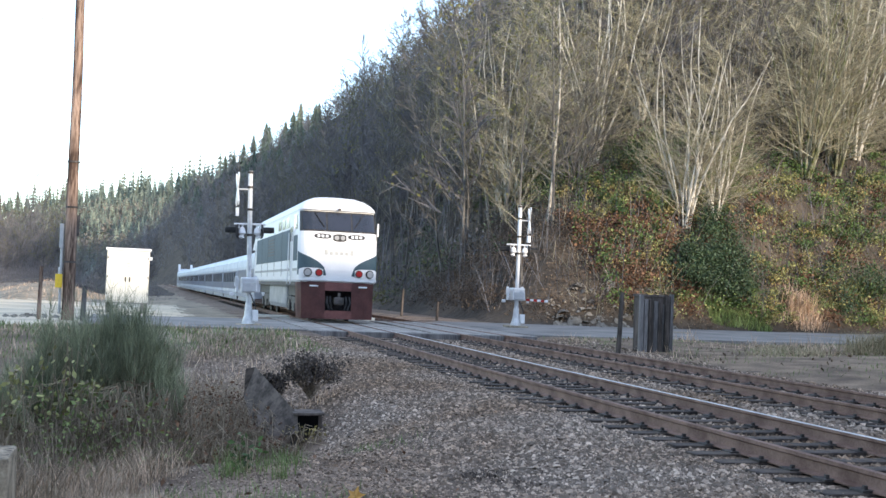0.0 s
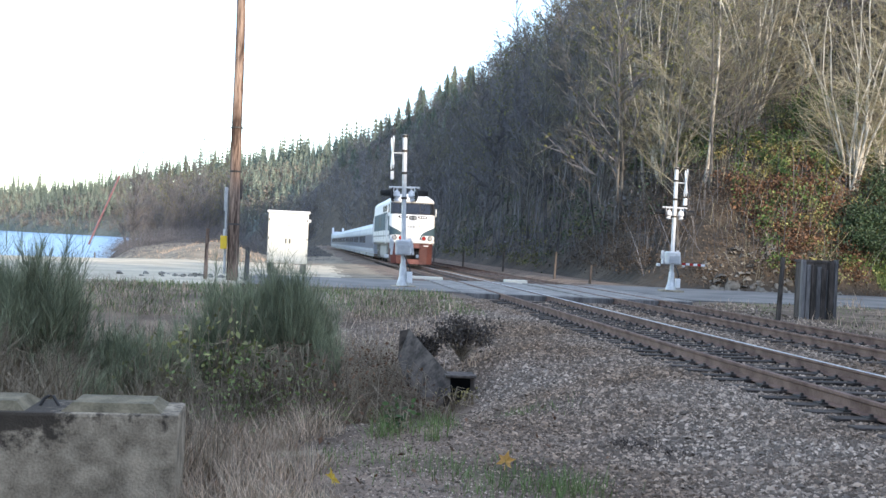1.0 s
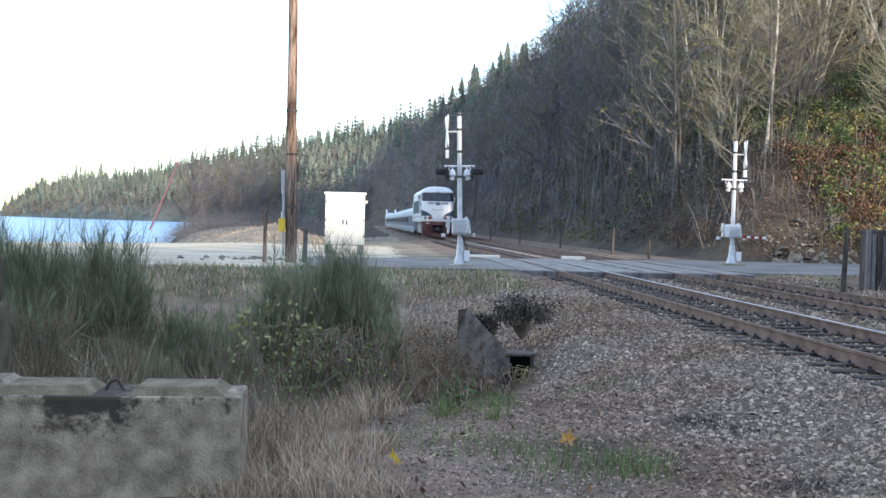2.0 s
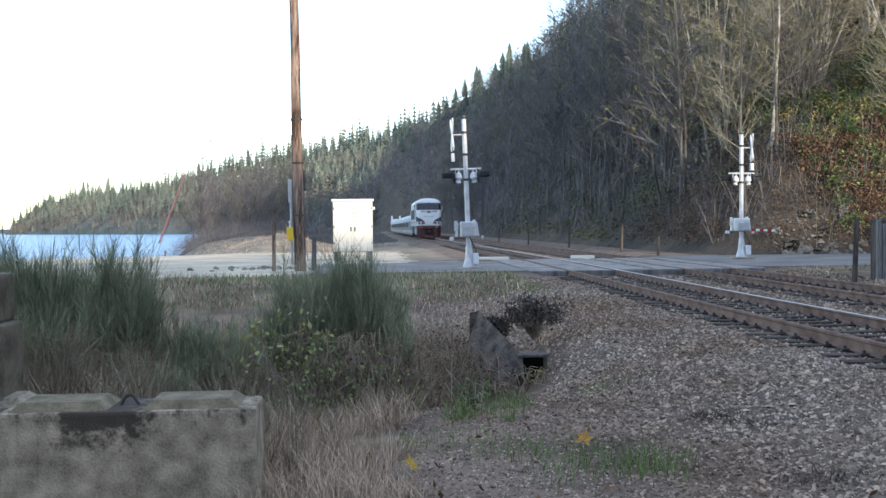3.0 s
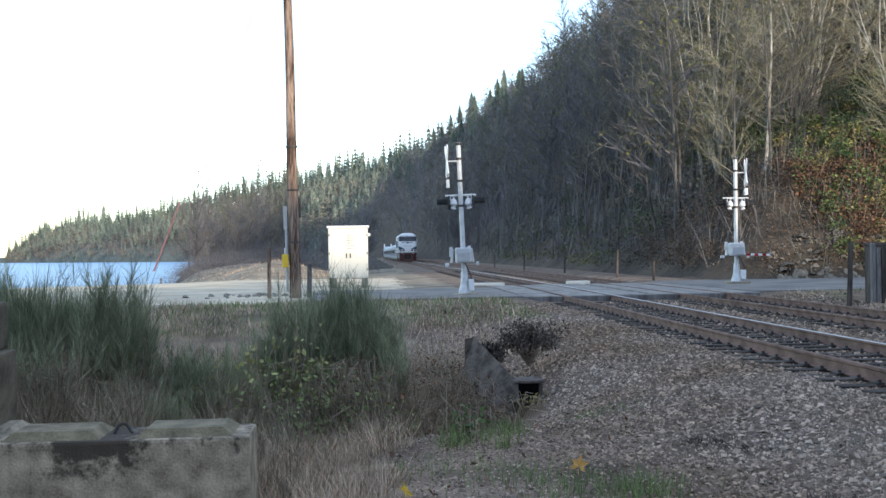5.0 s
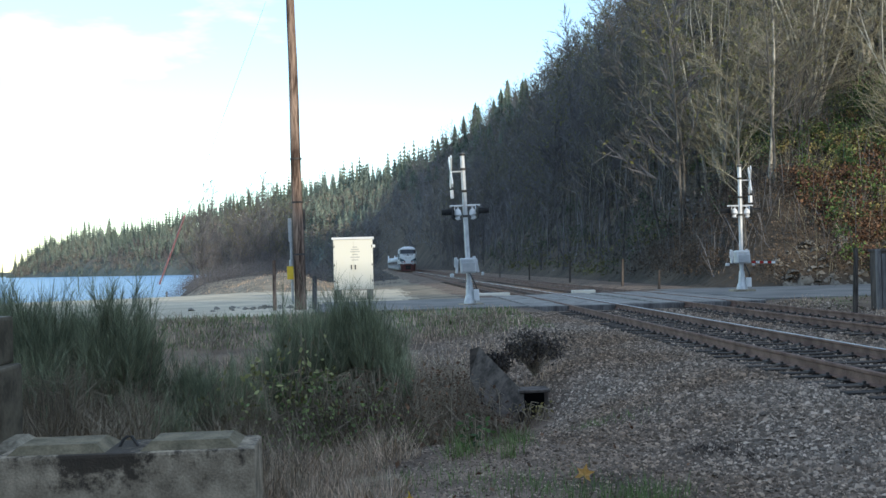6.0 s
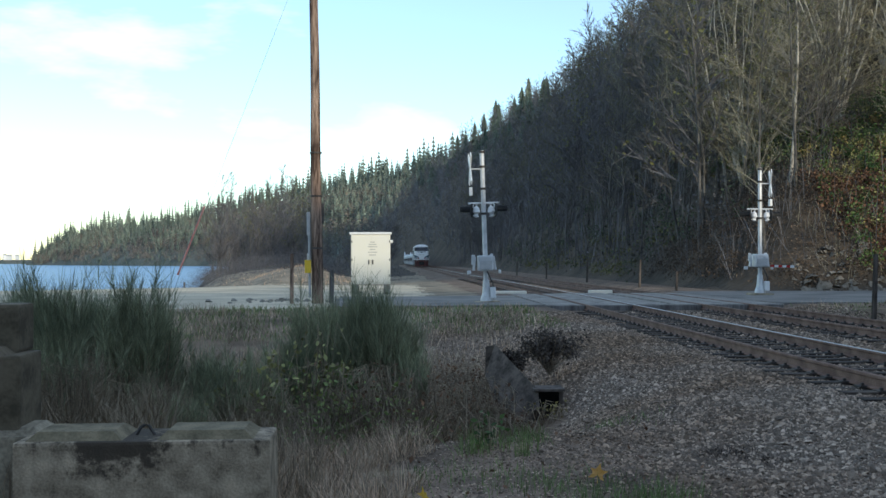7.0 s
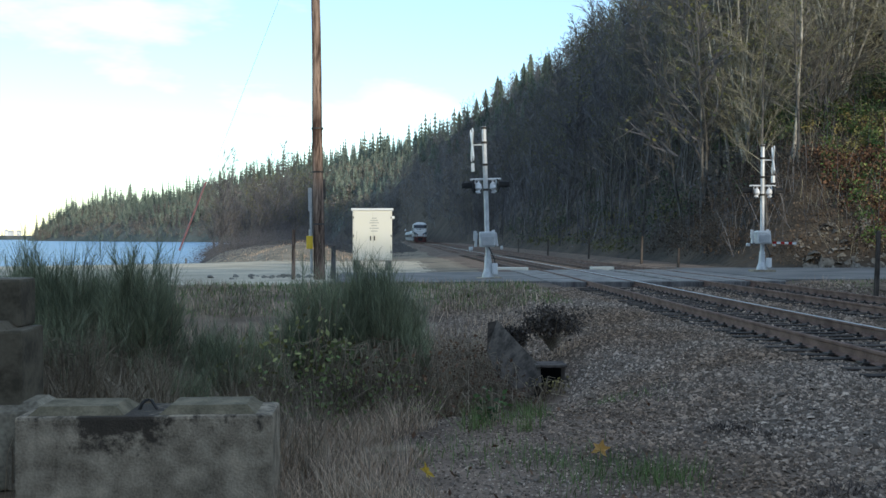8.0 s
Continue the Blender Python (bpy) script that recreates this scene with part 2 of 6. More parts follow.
def add_box(bm, x0, x1, y0, y1, z0, z1, bevel=0.0, m=None):
    r = bmesh.ops.create_cube(bm, size=1.0)
    for v in r["verts"]:
        v.co = Vector((x0 + (v.co.x + 0.5) * (x1 - x0), y0 + (v.co.y + 0.5) * (y1 - y0), z0 + (v.co.z + 0.5) * (z1 - z0)))
    if bevel:
        es = list({e for v in r["verts"] for e in v.link_edges})
        out = bmesh.ops.bevel(bm, geom=es, offset=bevel, segments=2, affect="EDGES", profile=0.6)
        vs = {v for f in out["faces"] for v in f.verts}
    else:
        vs = r["verts"]
    if m is not None:
        for v in vs:
            v.co = m @ v.co
    return bm


def box(x0, x1, y0, y1, z0, z1, bevel=0.0, m=None):
    return add_box(bmesh.new(), x0, x1, y0, y1, z0, z1, bevel, m)


def add_tube(bm, points, radii, sides=8, cap=True):
    """A round bar along points."""
    rings = []
    points = [Vector(p) for p in points]
    for i, p in enumerate(points):
        d = (points[min(i + 1, len(points) - 1)] - points[max(i - 1, 0)]).normalized()
        a = d.orthogonal().normalized() if abs(d.z) < 0.99 else Vector((1, 0, 0))
        a = (a - d * a.dot(d)).normalized()
        b = d.cross(a)
        rings.append([bm.verts.new(p + (a * math.cos(k * math.tau / sides) + b * math.sin(k * math.tau / sides)) * radii[i]) for k in range(sides)])
    for r0, r1 in zip(rings, rings[1:]):
        for k in range(sides):
            bm.faces.new((r0[k], r0[(k + 1) % sides], r1[(k + 1) % sides], r1[k]))
    if cap:
        bm.faces.new(rings[0][::-1]), bm.faces.new(rings[-1])
    return bm


def tube(points, radii, sides=8):
    return add_tube(bmesh.new(), points, radii if hasattr(radii, "__len__") else [radii] * len(points), sides)


def sstep(a, b, v):
    v = np.clip((v - a) / (b - a), 0, 1)
    return v * v * (3 - 2 * v)


_waves = np.random.default_rng(3).uniform(-1, 1, (14, 3))


def rough_z(x, y, size):
    """Smooth unevenness, about -1 to 1, at a size in metres."""
    t = 0
    for i, (a, b, c) in enumerate(_waves):
        t = t + np.sin((a * x + b * y) / size * 5 + c * 9 + i)
    return t / 5


# ---- the ground ----
def track_x(y, base=6.68):
    """The near track's middle line."""
    return base + 0.44 * sstep(12, 46, np.asarray(y, dtype=float))


def smin(a, b, k):
    h = np.clip(0.5 + 0.5 * (b - a) / k, 0, 1)
    return b + (a - b) * h - k * h * (1 - h)


def hill_in(x, y):
    """How far a place lies inside the hill's foot."""
    foot = 15.8 - 26 * sstep(230, 620, y) - 60 * sstep(500, 900, y)
    return smin(x - foot, (y - 46) - 0.2 * (x - 16), 7)


def ground_z(x, y):
    x, y = np.asarray(x, dtype=float), np.asarray(y, dtype=float)
    tx = track_x(y)
    left = tx - 1.75
    z = -0.197 - 0.056 * np.clip(left - x, 0, 7)                       # shoulder towards the viewer's side
    z = z - 0.55 * np.exp(-((y - 15.8) / 3.0) ** 2) * sstep(3.4, 1.6, x) * sstep(-16, -9, x)   # ditch
    z = z - 0.25 * sstep(10.5, 14, y) * sstep(27, 19, y) * sstep(left, left - 3.2, x)
    up = sstep(21, 32, y) * sstep(90, 70, y)
    z = z * (1 - up) + np.where(x < left, -0.06, -0.20) * up           # up to the crossing road
    z = z + 0.03 * rough_z(x, y, 2.0) * sstep(left, left - 2, x) * (1 - 0.8 * up)
    # mound of earth beside the line, past the lot
    z = z + 1.5 * np.exp(-((x + 7.5) / 3.5) ** 2 - ((y - 92) / 16) ** 2) + 1.8 * np.exp(-((x + 13) / 6) ** 2 - ((y - 150) / 35) ** 2)
    # down to the shore
    shore = -10 - 20 * sstep(66, 50, y) - 0.158 * np.clip(y - 55, 0, 275) + 0.05 * np.clip(y - 330, 0, 1e4) + 1.5 * rough_z(x * 0, y, 60)
    z = z - 6.5 * sstep(shore + 3, shore - 7, x)
    # the hill across the line
    s = hill_in(x, y)
    t = np.clip(s, 0, None)
    h = 1.12 * t - 0.0015 * t * t + 1.1 * rough_z(x, y, 16) * sstep(2, 14, s) + 0.35 * rough_z(x, y, 4) * sstep(0, 5, s)
    h = np.minimum(h, 67 + 0.08 * h) * sstep(860, 600, y)
    z = np.where(x > tx + 1, -0.20 + 0.07 * np.clip(x - 13, 0, 3) * (1 - up) + 0.16 * up * sstep(12.2, 13.2, x), z) + np.clip(h, 0, None)
    z = z + 0.25 * sstep(14, 20, x) * sstep(46, 40, y) * rough_z(x, y, 5) * 0.3
    # unseen ground beside and behind the viewer: closes the place, added to cast shade
    z = z + 26 * sstep(58, 90, x) * sstep(60, 40, y) * sstep(-20, 0, y)
    z = z + 31 * sstep(-28, -64, y) * (1 + 0.05 * rough_z(x, y * 0, 45))
    return z


def sheet(name, xs, ys, f, material, label, category="ground", lift=0.0, keep=None):
    X, Y = np.meshgrid(xs, ys)
    Z = f(X, Y) + lift
    nx, ny = len(xs), len(ys)
    verts = np.stack([X, Y, Z], -1).reshape(-1, 3)
    i = np.arange((ny - 1) * (nx - 1))
    a = (i // (nx - 1)) * nx + i % (nx - 1)
    quads = np.stack([a, a + 1, a + nx + 1, a + nx], 1)
    if keep is not None:
        quads = quads[keep(X, Y).reshape(-1)[a]]
    ob = data_ob(name, verts.tolist(), quads.tolist(), material)
    for p in ob.data.polygons:
        p.use_smooth = True
    return tagged(ob, label, category, kind="structure")


def axis(*spans):
    """Steps along an axis: (from, to, step), ..."""
    return np.concatenate([np.arange(a, b, s) for a, b, s in spans] + [[spans[-1][1]]])


XS = axis((-900, -200, 50), (-200, -40, 8), (-40, -8, 1.6), (-8, 8, 0.25), (8, 22, 0.5), (22, 120, 2.0), (120, 500, 20))
YS = axis((-300, -70, 20), (-70, 2, 3), (2, 36, 0.25), (36, 70, 0.6), (70, 300, 4), (300, 1100, 20), (1100, 4500, 200))
ground = sheet("ground", XS, YS, ground_z, M_DIRT, "uneven earth bank with gravel and dead grass")
me = ground.data
for m in (M_SHOULDER, M_HILL, M_LOT, M_FIELD):
    me.materials.append(m)
cen = np.zeros(len(me.polygons) * 3)
me.polygons.foreach_get("center", cen)
cen = cen.reshape(-1, 3)
gx, gy = cen[:, 0], cen[:, 1]
slot = np.zeros(len(cen), dtype=np.int32)
edge = 0.35 * rough_z(gx, gy, 0.9) + 0.2 * rough_z(gx, gy, 0.35)
slot[(gx > -0.2 + edge + 0.05 * (gy - 7)) & (gx < 13.2 + edge) & (gy < 31)] = 1
slot[(gx > track_x(gy) - 3.4 + edge) & (gx < 18 + edge) & (gy >= 31)] = 1
slot[(gx < 1.6 + edge) & (gy > 41.5 + 2 * edge) & (gy < 64 + 5 * edge) & (gx > -34)] = 3
slot[(gx < -1.5 + edge) & (gy > 33.2 + 0.8 * edge) & (gy < 46) & (gx > -34)] = 3
slot[(gx < -0.4 + edge) & (gy < 32.6 + edge) & (gy > 2)] = 4
slot[(gx > 12.9 + edge) & (gy < 34.5 + edge) & (gy > 2)] = 4
slot[(hill_in(gx, gy) > -0.4) | (gy < -34) | ((gy > 125 + 5 * edge) & (gx < track_x(gy) - 3.6 + edge))] = 2
me.polygons.foreach_set("material_index", slot)
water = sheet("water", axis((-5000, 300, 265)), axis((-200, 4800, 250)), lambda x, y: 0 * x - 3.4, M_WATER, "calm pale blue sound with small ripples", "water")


def flat_patch(name, x0, x1, y0, y1, z, material, label, category):
    """A slab with slightly uneven edges."""
    bm = bmesh.new()
    n = 40
    top, low = [], []
    for i in range(n + 1):
        x = x0 + (x1 - x0) * i / n
        top.append((x, y0 + 0.25 * float(rough_z(np.array(x), np.array(1.0), 3))))
        low.append((x, y1 + 0.35 * float(rough_z(np.array(x), np.array(9.0), 3))))
    a = [bm.verts.new((x, y, z)) for x, y in top]
    b = [bm.verts.new((x, y, z)) for x, y in low]
    c = [bm.verts.new((x, y, z - 0.35)) for x, y in top]
    for i in range(n):
        bm.faces.new((a[i], a[i + 1], b[i + 1], b[i])), bm.faces.new((c[i], c[i + 1], a[i + 1], a[i]))
    return tagged(mesh_ob(name, bm, material), label, category, kind="structure")


flat_patch("road", -1.9, 4.9, 33.6, 42.6, 0.0, M_ROAD, "worn grey asphalt road up to the level crossing", "road")
flat_patch("road", 12.6, 60, 34.6, 47.2, 0.0, M_ROAD, "worn grey asphalt road past the level crossing under the hill", "road")


# ---- railway ----
RAIL = [(-0.07, -0.17), (0.07, -0.17), (0.07, -0.155), (0.012, -0.135), (0.012, -0.05), (0.037, -0.035), (0.037, -0.004), (-0.037, -0.004), (-0.037, -0.035), (-0.012, -0.05), (-0.012, -0.135), (-0.07, -0.155)]


def rail_mesh(line, profile, ys):
    bm = bmesh.new()
    rings = [[bm.verts.new((line(y) + px, y, pz)) for px, pz in profile] for y in ys]
    for r0, r1 in zip(rings, rings[1:]):
        for k in range(len(profile)):
            bm.faces.new((r0[k], r0[(k + 1) % len(profile)], r1[(k + 1) % len(profile)], r1[k]))
    return bm


TIE_BM = box(-1.3, 1.3, -0.115, 0.115, -0.36, -0.165, 0.012)
TIE_ME = bpy.data.meshes.new("tie")
TIE_BM.to_mesh(TIE_ME)
TIE_BM.free()
TIE_ME.materials.append(M_TIE)
PLATE_ME = bpy.data.meshes.new("tie_plate")
bm = box(-0.16, 0.16, -0.09, 0.09, -0.166, -0.148)
add_box(bm, -0.12, -0.085, -0.05, -0.02, -0.15, -0.115), add_box(bm, 0.085, 0.12, 0.02, 0.05, -0.15, -0.115)
bm.to_mesh(PLATE_ME)
bm.free()
PLATE_ME.materials.append(M_STEEL)
rnd = random.Random(5)
RY = list(axis((-12, 60, 2.0), (60, 700, 20)))
for base, words in ((6.68, "near railway track with one shiny rail on dark ties"), (10.42, "far railway track with rusty rails on dark ties")):
    line = lambda y, base=base: float(track_x(y, base))
    track = thing("railway_track", words, "railway", kind="structure")
    for d in (-0.7525, 0.7525):
        f = lambda y, d=d, line=line: line(y) + d
        part("rail", rail_mesh(f, RAIL, RY), M_RAIL, track)
        # One near rail gets a pale head: sun glint put into the colour.
        part("rail_head", rail_mesh(f, [(-0.033, -0.0045), (0.033, -0.0045), (0.028, 0.0), (-0.028, 0.0)], RY), M_RAILTOP if base < 8 and d > 0 else M_RAIL, track, "worn running surface brightened for sun glint" if base < 8 and d > 0 else "")
    y = 1.0
    while y < 92:
        if not 33.2 < y < 46:
            o = new("tie", TIE_ME)
            o.parent = track
            o.matrix_basis = pose(line(y) + rnd.uniform(-0.05, 0.05), y, rnd.uniform(-0.012, 0.008), 0, rnd.uniform(-0.4, 0.4), rnd.uniform(-2, 2))
            if y < 33:
                for d in (-0.7525, 0.7525):
                    o = new("tie_plate", PLATE_ME)
                    o.parent = track
                    o.matrix_basis = pose(line(y) + d, y, 0)
        y += 0.52 if y < 60 else 0.6

# crossing panels, between and beside the rails
crossing = thing("level_crossing", "worn grey concrete and timber panels across two tracks", "level crossing", kind="structure")
for base in (6.68, 10.42):
    for a, b in ((-1.95, -0.86), (-0.64, -0.02), (0.02, 0.64), (0.86, 1.95)):
        for k in range(5):
            y0 = 33.9 + 2.36 * k
            c = float(track_x(y0 + 1.2, base))
            a2, b2 = (a, b) if base < 8 or a > -1 else (-1.5, b)
            h = rnd.uniform(-0.025, -0.005)
            o = part("panel", box(c + a2, c + b2, y0 + rnd.uniform(0, .05), y0 + 2.33, -0.22, h, 0.015), M_PLANK, crossing)
part("timber_edge", box(4.75, 12.6, 33.7, 33.9, -0.24, -0.03, 0.02), M_GREYWOOD, crossing, "dark timber edge of the crossing")
for i, (x0, x1, y0, z) in enumerate(((4.6, 6.1, 47.3, 0.04), (9.0, 10.0, 47.6, 0.05))):
    part("pale_panel", box(x0, x1, y0, y0 + 0.6, -0.15, z, 0.02), M_CREAM, crossing, "pale painted kerb slab at the crossing's edge")


def stones(name, n, place, size, material, label, seed, sink=0.3):
    """Loose stones: bent eight-sided pieces, half sunk."""
    g = np.random.default_rng(seed)
    x, y = place(g, n)
    z = ground_z(x, y)
    s = size(g, len(x), x, y)
    k5 = np.arange(5) * math.tau / 5
    base = np.concatenate([np.stack([np.cos(k5), np.sin(k5), -0.3 + 0 * k5], 1), [(-0.38, 0.06, 0.62), (0.4, -0.05, 0.55)]])
    v = base[None] * (1 + g.uniform(-0.3, 0.3, (len(x), 7, 1))) + g.uniform(-0.2, 0.2, (len(x), 7, 3))
    v = v * np.stack([g.uniform(0.9, 1.35, len(x)), g.uniform(0.65, 1.0, len(x)), g.uniform(0.7, 1.3, len(x))], 1)[:, None, :]
    a = g.uniform(0, math.tau, len(x))
    tilt = g.uniform(-0.8, 0.8, len(x))
    v[:, :, 1:] = np.stack([v[:, :, 1] * np.cos(tilt)[:, None] - v[:, :, 2] * np.sin(tilt)[:, None], v[:, :, 1] * np.sin(tilt)[:, None] + v[:, :, 2] * np.cos(tilt)[:, None]], -1)
    v[:, :, :2] = np.stack([v[:, :, 0] * np.cos(a)[:, None] - v[:, :, 1] * np.sin(a)[:, None], v[:, :, 0] * np.sin(a)[:, None] + v[:, :, 1] * np.cos(a)[:, None]], -1)
    v = v * s[:, None, None] + np.stack([x, y, z + s * (0.5 - sink)], -1)[:, None, :]
    f = np.array([(0, 1, 6), (1, 5, 6), (1, 2, 5), (2, 3, 5), (3, 4, 5), (4, 6, 5), (4, 0, 6)])
    faces = (f[None] + (np.arange(len(x)) * 7)[:, None, None]).reshape(-1, 3)
    me = bpy.data.meshes.new(name)
    verts = v.reshape(-1, 3).astype(np.float32)
    me.vertices.add(len(verts)), me.loops.add(faces.size), me.polygons.add(len(faces))
    me.vertices.foreach_set("co", verts.ravel())
    me.loops.foreach_set("vertex_index", faces.astype(np.int32).ravel())
    me.polygons.foreach_set("loop_start", np.arange(0, faces.size, 3, dtype=np.int32))
    me.update(calc_edges=True)
    me.polygons.foreach_set("use_smooth", np.repeat(g.random(len(x)) < 0.3, 7))
    me.materials.append(material)
    return tagged(new(name, me), label, "gravel", kind="stuff")


def near_bank(g, n):
    y = 3.5 + 27 * g.random(n) ** 1.5
    x = -0.1 + 0.05 * (y - 7) + (track_x(y) - 0.8 - 0.05 * (y - 7)) * g.random(n) ** 0.75
    ok = ~((np.abs(y - 15.9) < 1.3) & (x < 2.5))
    return x[ok], y[ok]


def between(g, n):
    y = 4 + 29 * g.random(n) ** 1.3
    x = track_x(y) + g.uniform(-0.7, 6.4, n)
    return x, y


stones("ballast", 190000, near_bank, lambda g, n, x, y: g.gamma(4, 0.0034, n).clip(0.005, 0.04) * (0.7 + 0.42 * sstep(0.8, 3.6, x)) * (0.82 + 0.014 * y), M_STONE, "loose grey ballast stones on the track's shoulder", 11)
stones("ballast", 42000, between, lambda g, n, x, y: g.gamma(6, 0.004, n).clip(0.011, 0.05), M_STONE, "grey ballast stones between the ties and tracks", 12, sink=0.1)


# ---- the train ----
LEVELS = np.array([  # height, front, half width, corner radius
    (1.52, 0.10, 1.50, 0.50), (1.60, 0.02, 1.54, 0.50), (2.0, 0.0, 1.55, 0.50), (2.6, 0.04, 1.55, 0.50), (3.2, 0.12, 1.55, 0.50),
    (3.46, 0.20, 1.54, 0.48), (4.32, 0.62, 1.50, 0.45), (4.36, 0.50, 1.51, 0.45), (4.46, 0.52, 1.48, 0.45), (4.62, 0.70, 1.36, 0.45),
    (4.78, 0.95, 1.15, 0.45), (4.90, 1.30, 0.85, 0.40), (4.96, 1.80, 0.45, 0.30)])
LOCO_LEN = 17.7


def hull(s, z, off=0.0):
    """A point on the locomotive's shell: s metres round from the middle of its front (negative to the other side)."""
    yf, hw, r = (float(np.interp(z, LEVELS[:, 0], LEVELS[:, k])) for k in (1, 2, 3))
    sign, s = (1 if s >= 0 else -1), abs(s)
    if s < hw - r:
        p, n = (s, yf), (0, -1)
    elif s < hw - r + r * math.pi / 2:
        a = (s - hw + r) / r
        p, n = (hw - r + r * math.sin(a), yf + r - r * math.cos(a)), (math.sin(a), -math.cos(a))
    else:
        p, n = (hw, min(yf + r + s - (hw - r + r * math.pi / 2), LOCO_LEN)), (1, 0)
    return Vector((sign * (p[0] + n[0] * off), p[1] + n[1] * off, z))


def hull_patch(ss, low, high, rows, off):
    """A panel on the shell between two edge lines, each a function of s, with a returned rim."""
    bm = bmesh.new()
    grid = [[bm.verts.new(hull(s, low(s) + (high(s) - low(s)) * k / rows, off)) for k in range(rows + 1)] for s in ss]
    for c0, c1 in zip(grid, grid[1:]):
        for k in range(rows):
            bm.faces.new((c0[k], c1[k], c1[k + 1], c0[k + 1]))
    bmesh.ops.recalc_face_normals(bm, faces=bm.faces)
    bm.normal_update()
    bmesh.ops.solidify(bm, geom=list(bm.faces), thickness=0.008)
    return bm


def wheelset(parent, y, r=0.5):
    for x in (-0.76, 0.76):
        bm = tube([(x - 0.06, y, r), (x + 0.06, y, r)], r, 20)
        add_tube(bm, [(x * 1.06, y, r), (x * 1.18, y, r)], [0.16, 0.12], 10)
        part("wheel", bm, M_STEEL, parent)


def truck(parent, y):
    for x in (-1.12, 1.12):
        bm = box(x - 0.09, x + 0.09, y - 1.9, y + 1.9, 0.62, 0.92, 0.04)
        for d in (-1.35, 1.35):
            add_box(bm, x - 0.14, x + 0.14, y + d - 0.25, y + d + 0.25, 0.32, 0.78, 0.03)
            add_tube(bm, [(x, y + d * 0.6, 0.5), (x, y + d * 0.6, 1.0)], [0.1, 0.1], 8)
        add_box(bm, x - 0.12, x + 0.12, y - 0.4, y + 0.4, 0.3, 0.66, 0.03)
        part("truck_frame", bm, M_STEEL, parent)
    for d in (-1.35, 1.35):
        wheelset(parent, y + d)


def locomotive():
    t = thing("locomotive", "white passenger locomotive with grey-green panels and red-brown pilot", "locomotive")
    bm = bmesh.new()
    half = [0, 0.35, 0.7, 1.0, 1.1, 1.25, 1.4, 1.55, 1.7, 1.85, 2.0, 2.6, 4, 6, 9, 12, 15, 18.9]
    ss = [-s for s in half[:0:-1]] + half
    zs = list(LEVELS[:, 0])
    grid = [[bm.verts.new(hull(s, z)) for s in ss] for z in zs]
    for r0, r1 in zip(grid, grid[1:]):
        for k in range(len(ss) - 1):
            bm.faces.new((r0[k], r0[k + 1], r1[k + 1], r1[k]))
        bm.faces.new((r0[-1], r0[0], r1[0], r1[-1]))
    bm.faces.new(grid[-1]), bm.faces.new(grid[0][::-1])
    part("body", bm, M_WHITE, t)
    # windscreen: three panes in a dark band
    part("windscreen_band", hull_patch(list(np.linspace(-1.62, 1.62, 25)), lambda s: 3.5, lambda s: 4.3, 2, 0.012), M_BLACK, t, "dark band round the cab windows")
    for a, b in ((-1.42, -0.52), (-0.46, 0.46), (0.52, 1.42)):
        part("windscreen", hull_patch(list(np.linspace(a, b, 9)), lambda s: 3.56, lambda s: 4.24, 2, 0.022), M_GLASS, t, "dark cab windscreen pane")
    for s0, s1, lean in ((-0.95, -0.6, 1), (0.95, 0.6, 1)):
        part("wiper", tube([hull(s0, 4.26, 0.05), hull((s0 + s1) / 2, 3.95, 0.06), hull(s1, 3.7, 0.05)], 0.018, 6), M_BLACK, t)
    part("horn_bracket", box(-0.06, 0.06, 0.42, 0.6, 4.36, 4.44, 0.01), M_STEEL, t)
    # number boards and headlight between them
    for s in (-0.66, 0.66):
        o = part("number_board", hull_patch(list(np.linspace(s - 0.33, s + 0.33, 8)), lambda q, s=s: 3.22 + 0.05 * abs((q - s) / .33) ** 3, lambda q, s=s: 3.42 - 0.05 * abs((q - s) / .33) ** 3, 2, 0.015), M_BLACK, t, "black number board with pale digits")
        for k in (-0.16, 0.0, 0.16):
            part("digit_bar", hull_patch([s + k - 0.05, s + k + 0.05], lambda q: 3.27, lambda q: 3.37, 1, 0.026), M_WHITE, o)
    o = part("headlight_housing", hull_patch(list(np.linspace(-0.26, 0.26, 6)), lambda q: 3.12 + 0.05 * abs(q / .26) ** 3, lambda q: 3.42 - 0.05 * abs(q / .26) ** 3, 2, 0.018), M_BLACK, t)
    for x in (-0.12, 0.12):
        part("headlight", tube([hull(x, 3.27, 0.01), hull(x, 3.27, 0.05)], 0.09, 14), M_CHROME, o, "round twin headlight")
    # lettering as plain bars
    for k in range(6):
        x = -0.52 + 0.2 * k
        part("letter_bar", hull_patch([x - 0.065, x + 0.065], lambda q: 2.60, lambda q, k=k: 2.80 if k in (0, 5) else 2.73, 1, 0.004), M_LETTER, t)
    # swooping dark panels on the nose corners
    for sg in (-1, 1):
        ss = [sg * v for v in np.linspace(0.5, 1.8, 16)]
        hi = lambda s: 1.86 + 0.86 * (max(abs(s) - 0.5, 0) / 1.3) ** 0.45
        lo = lambda s: 1.80
        part("nose_panel", hull_patch(ss, lo, hi, 3, 0.008), M_TEAL, t, "dark grey-green swoosh on the nose")
        o = part("lamp_fairing", hull_patch([sg * v for v in np.linspace(0.62, 1.62, 12)], lambda s: 1.73, lambda s: 2.08 - 0.1 * abs((abs(s) - 1.1) / .55) ** 4, 2, 0.02), M_WHITE, t, "white lamp fairing")
        part("marker_lamp", tube([hull(sg * 0.78, 1.90, 0.01), hull(sg * 0.78, 1.90, 0.07)], 0.115, 14), M_RED, o, "red marker lamp")
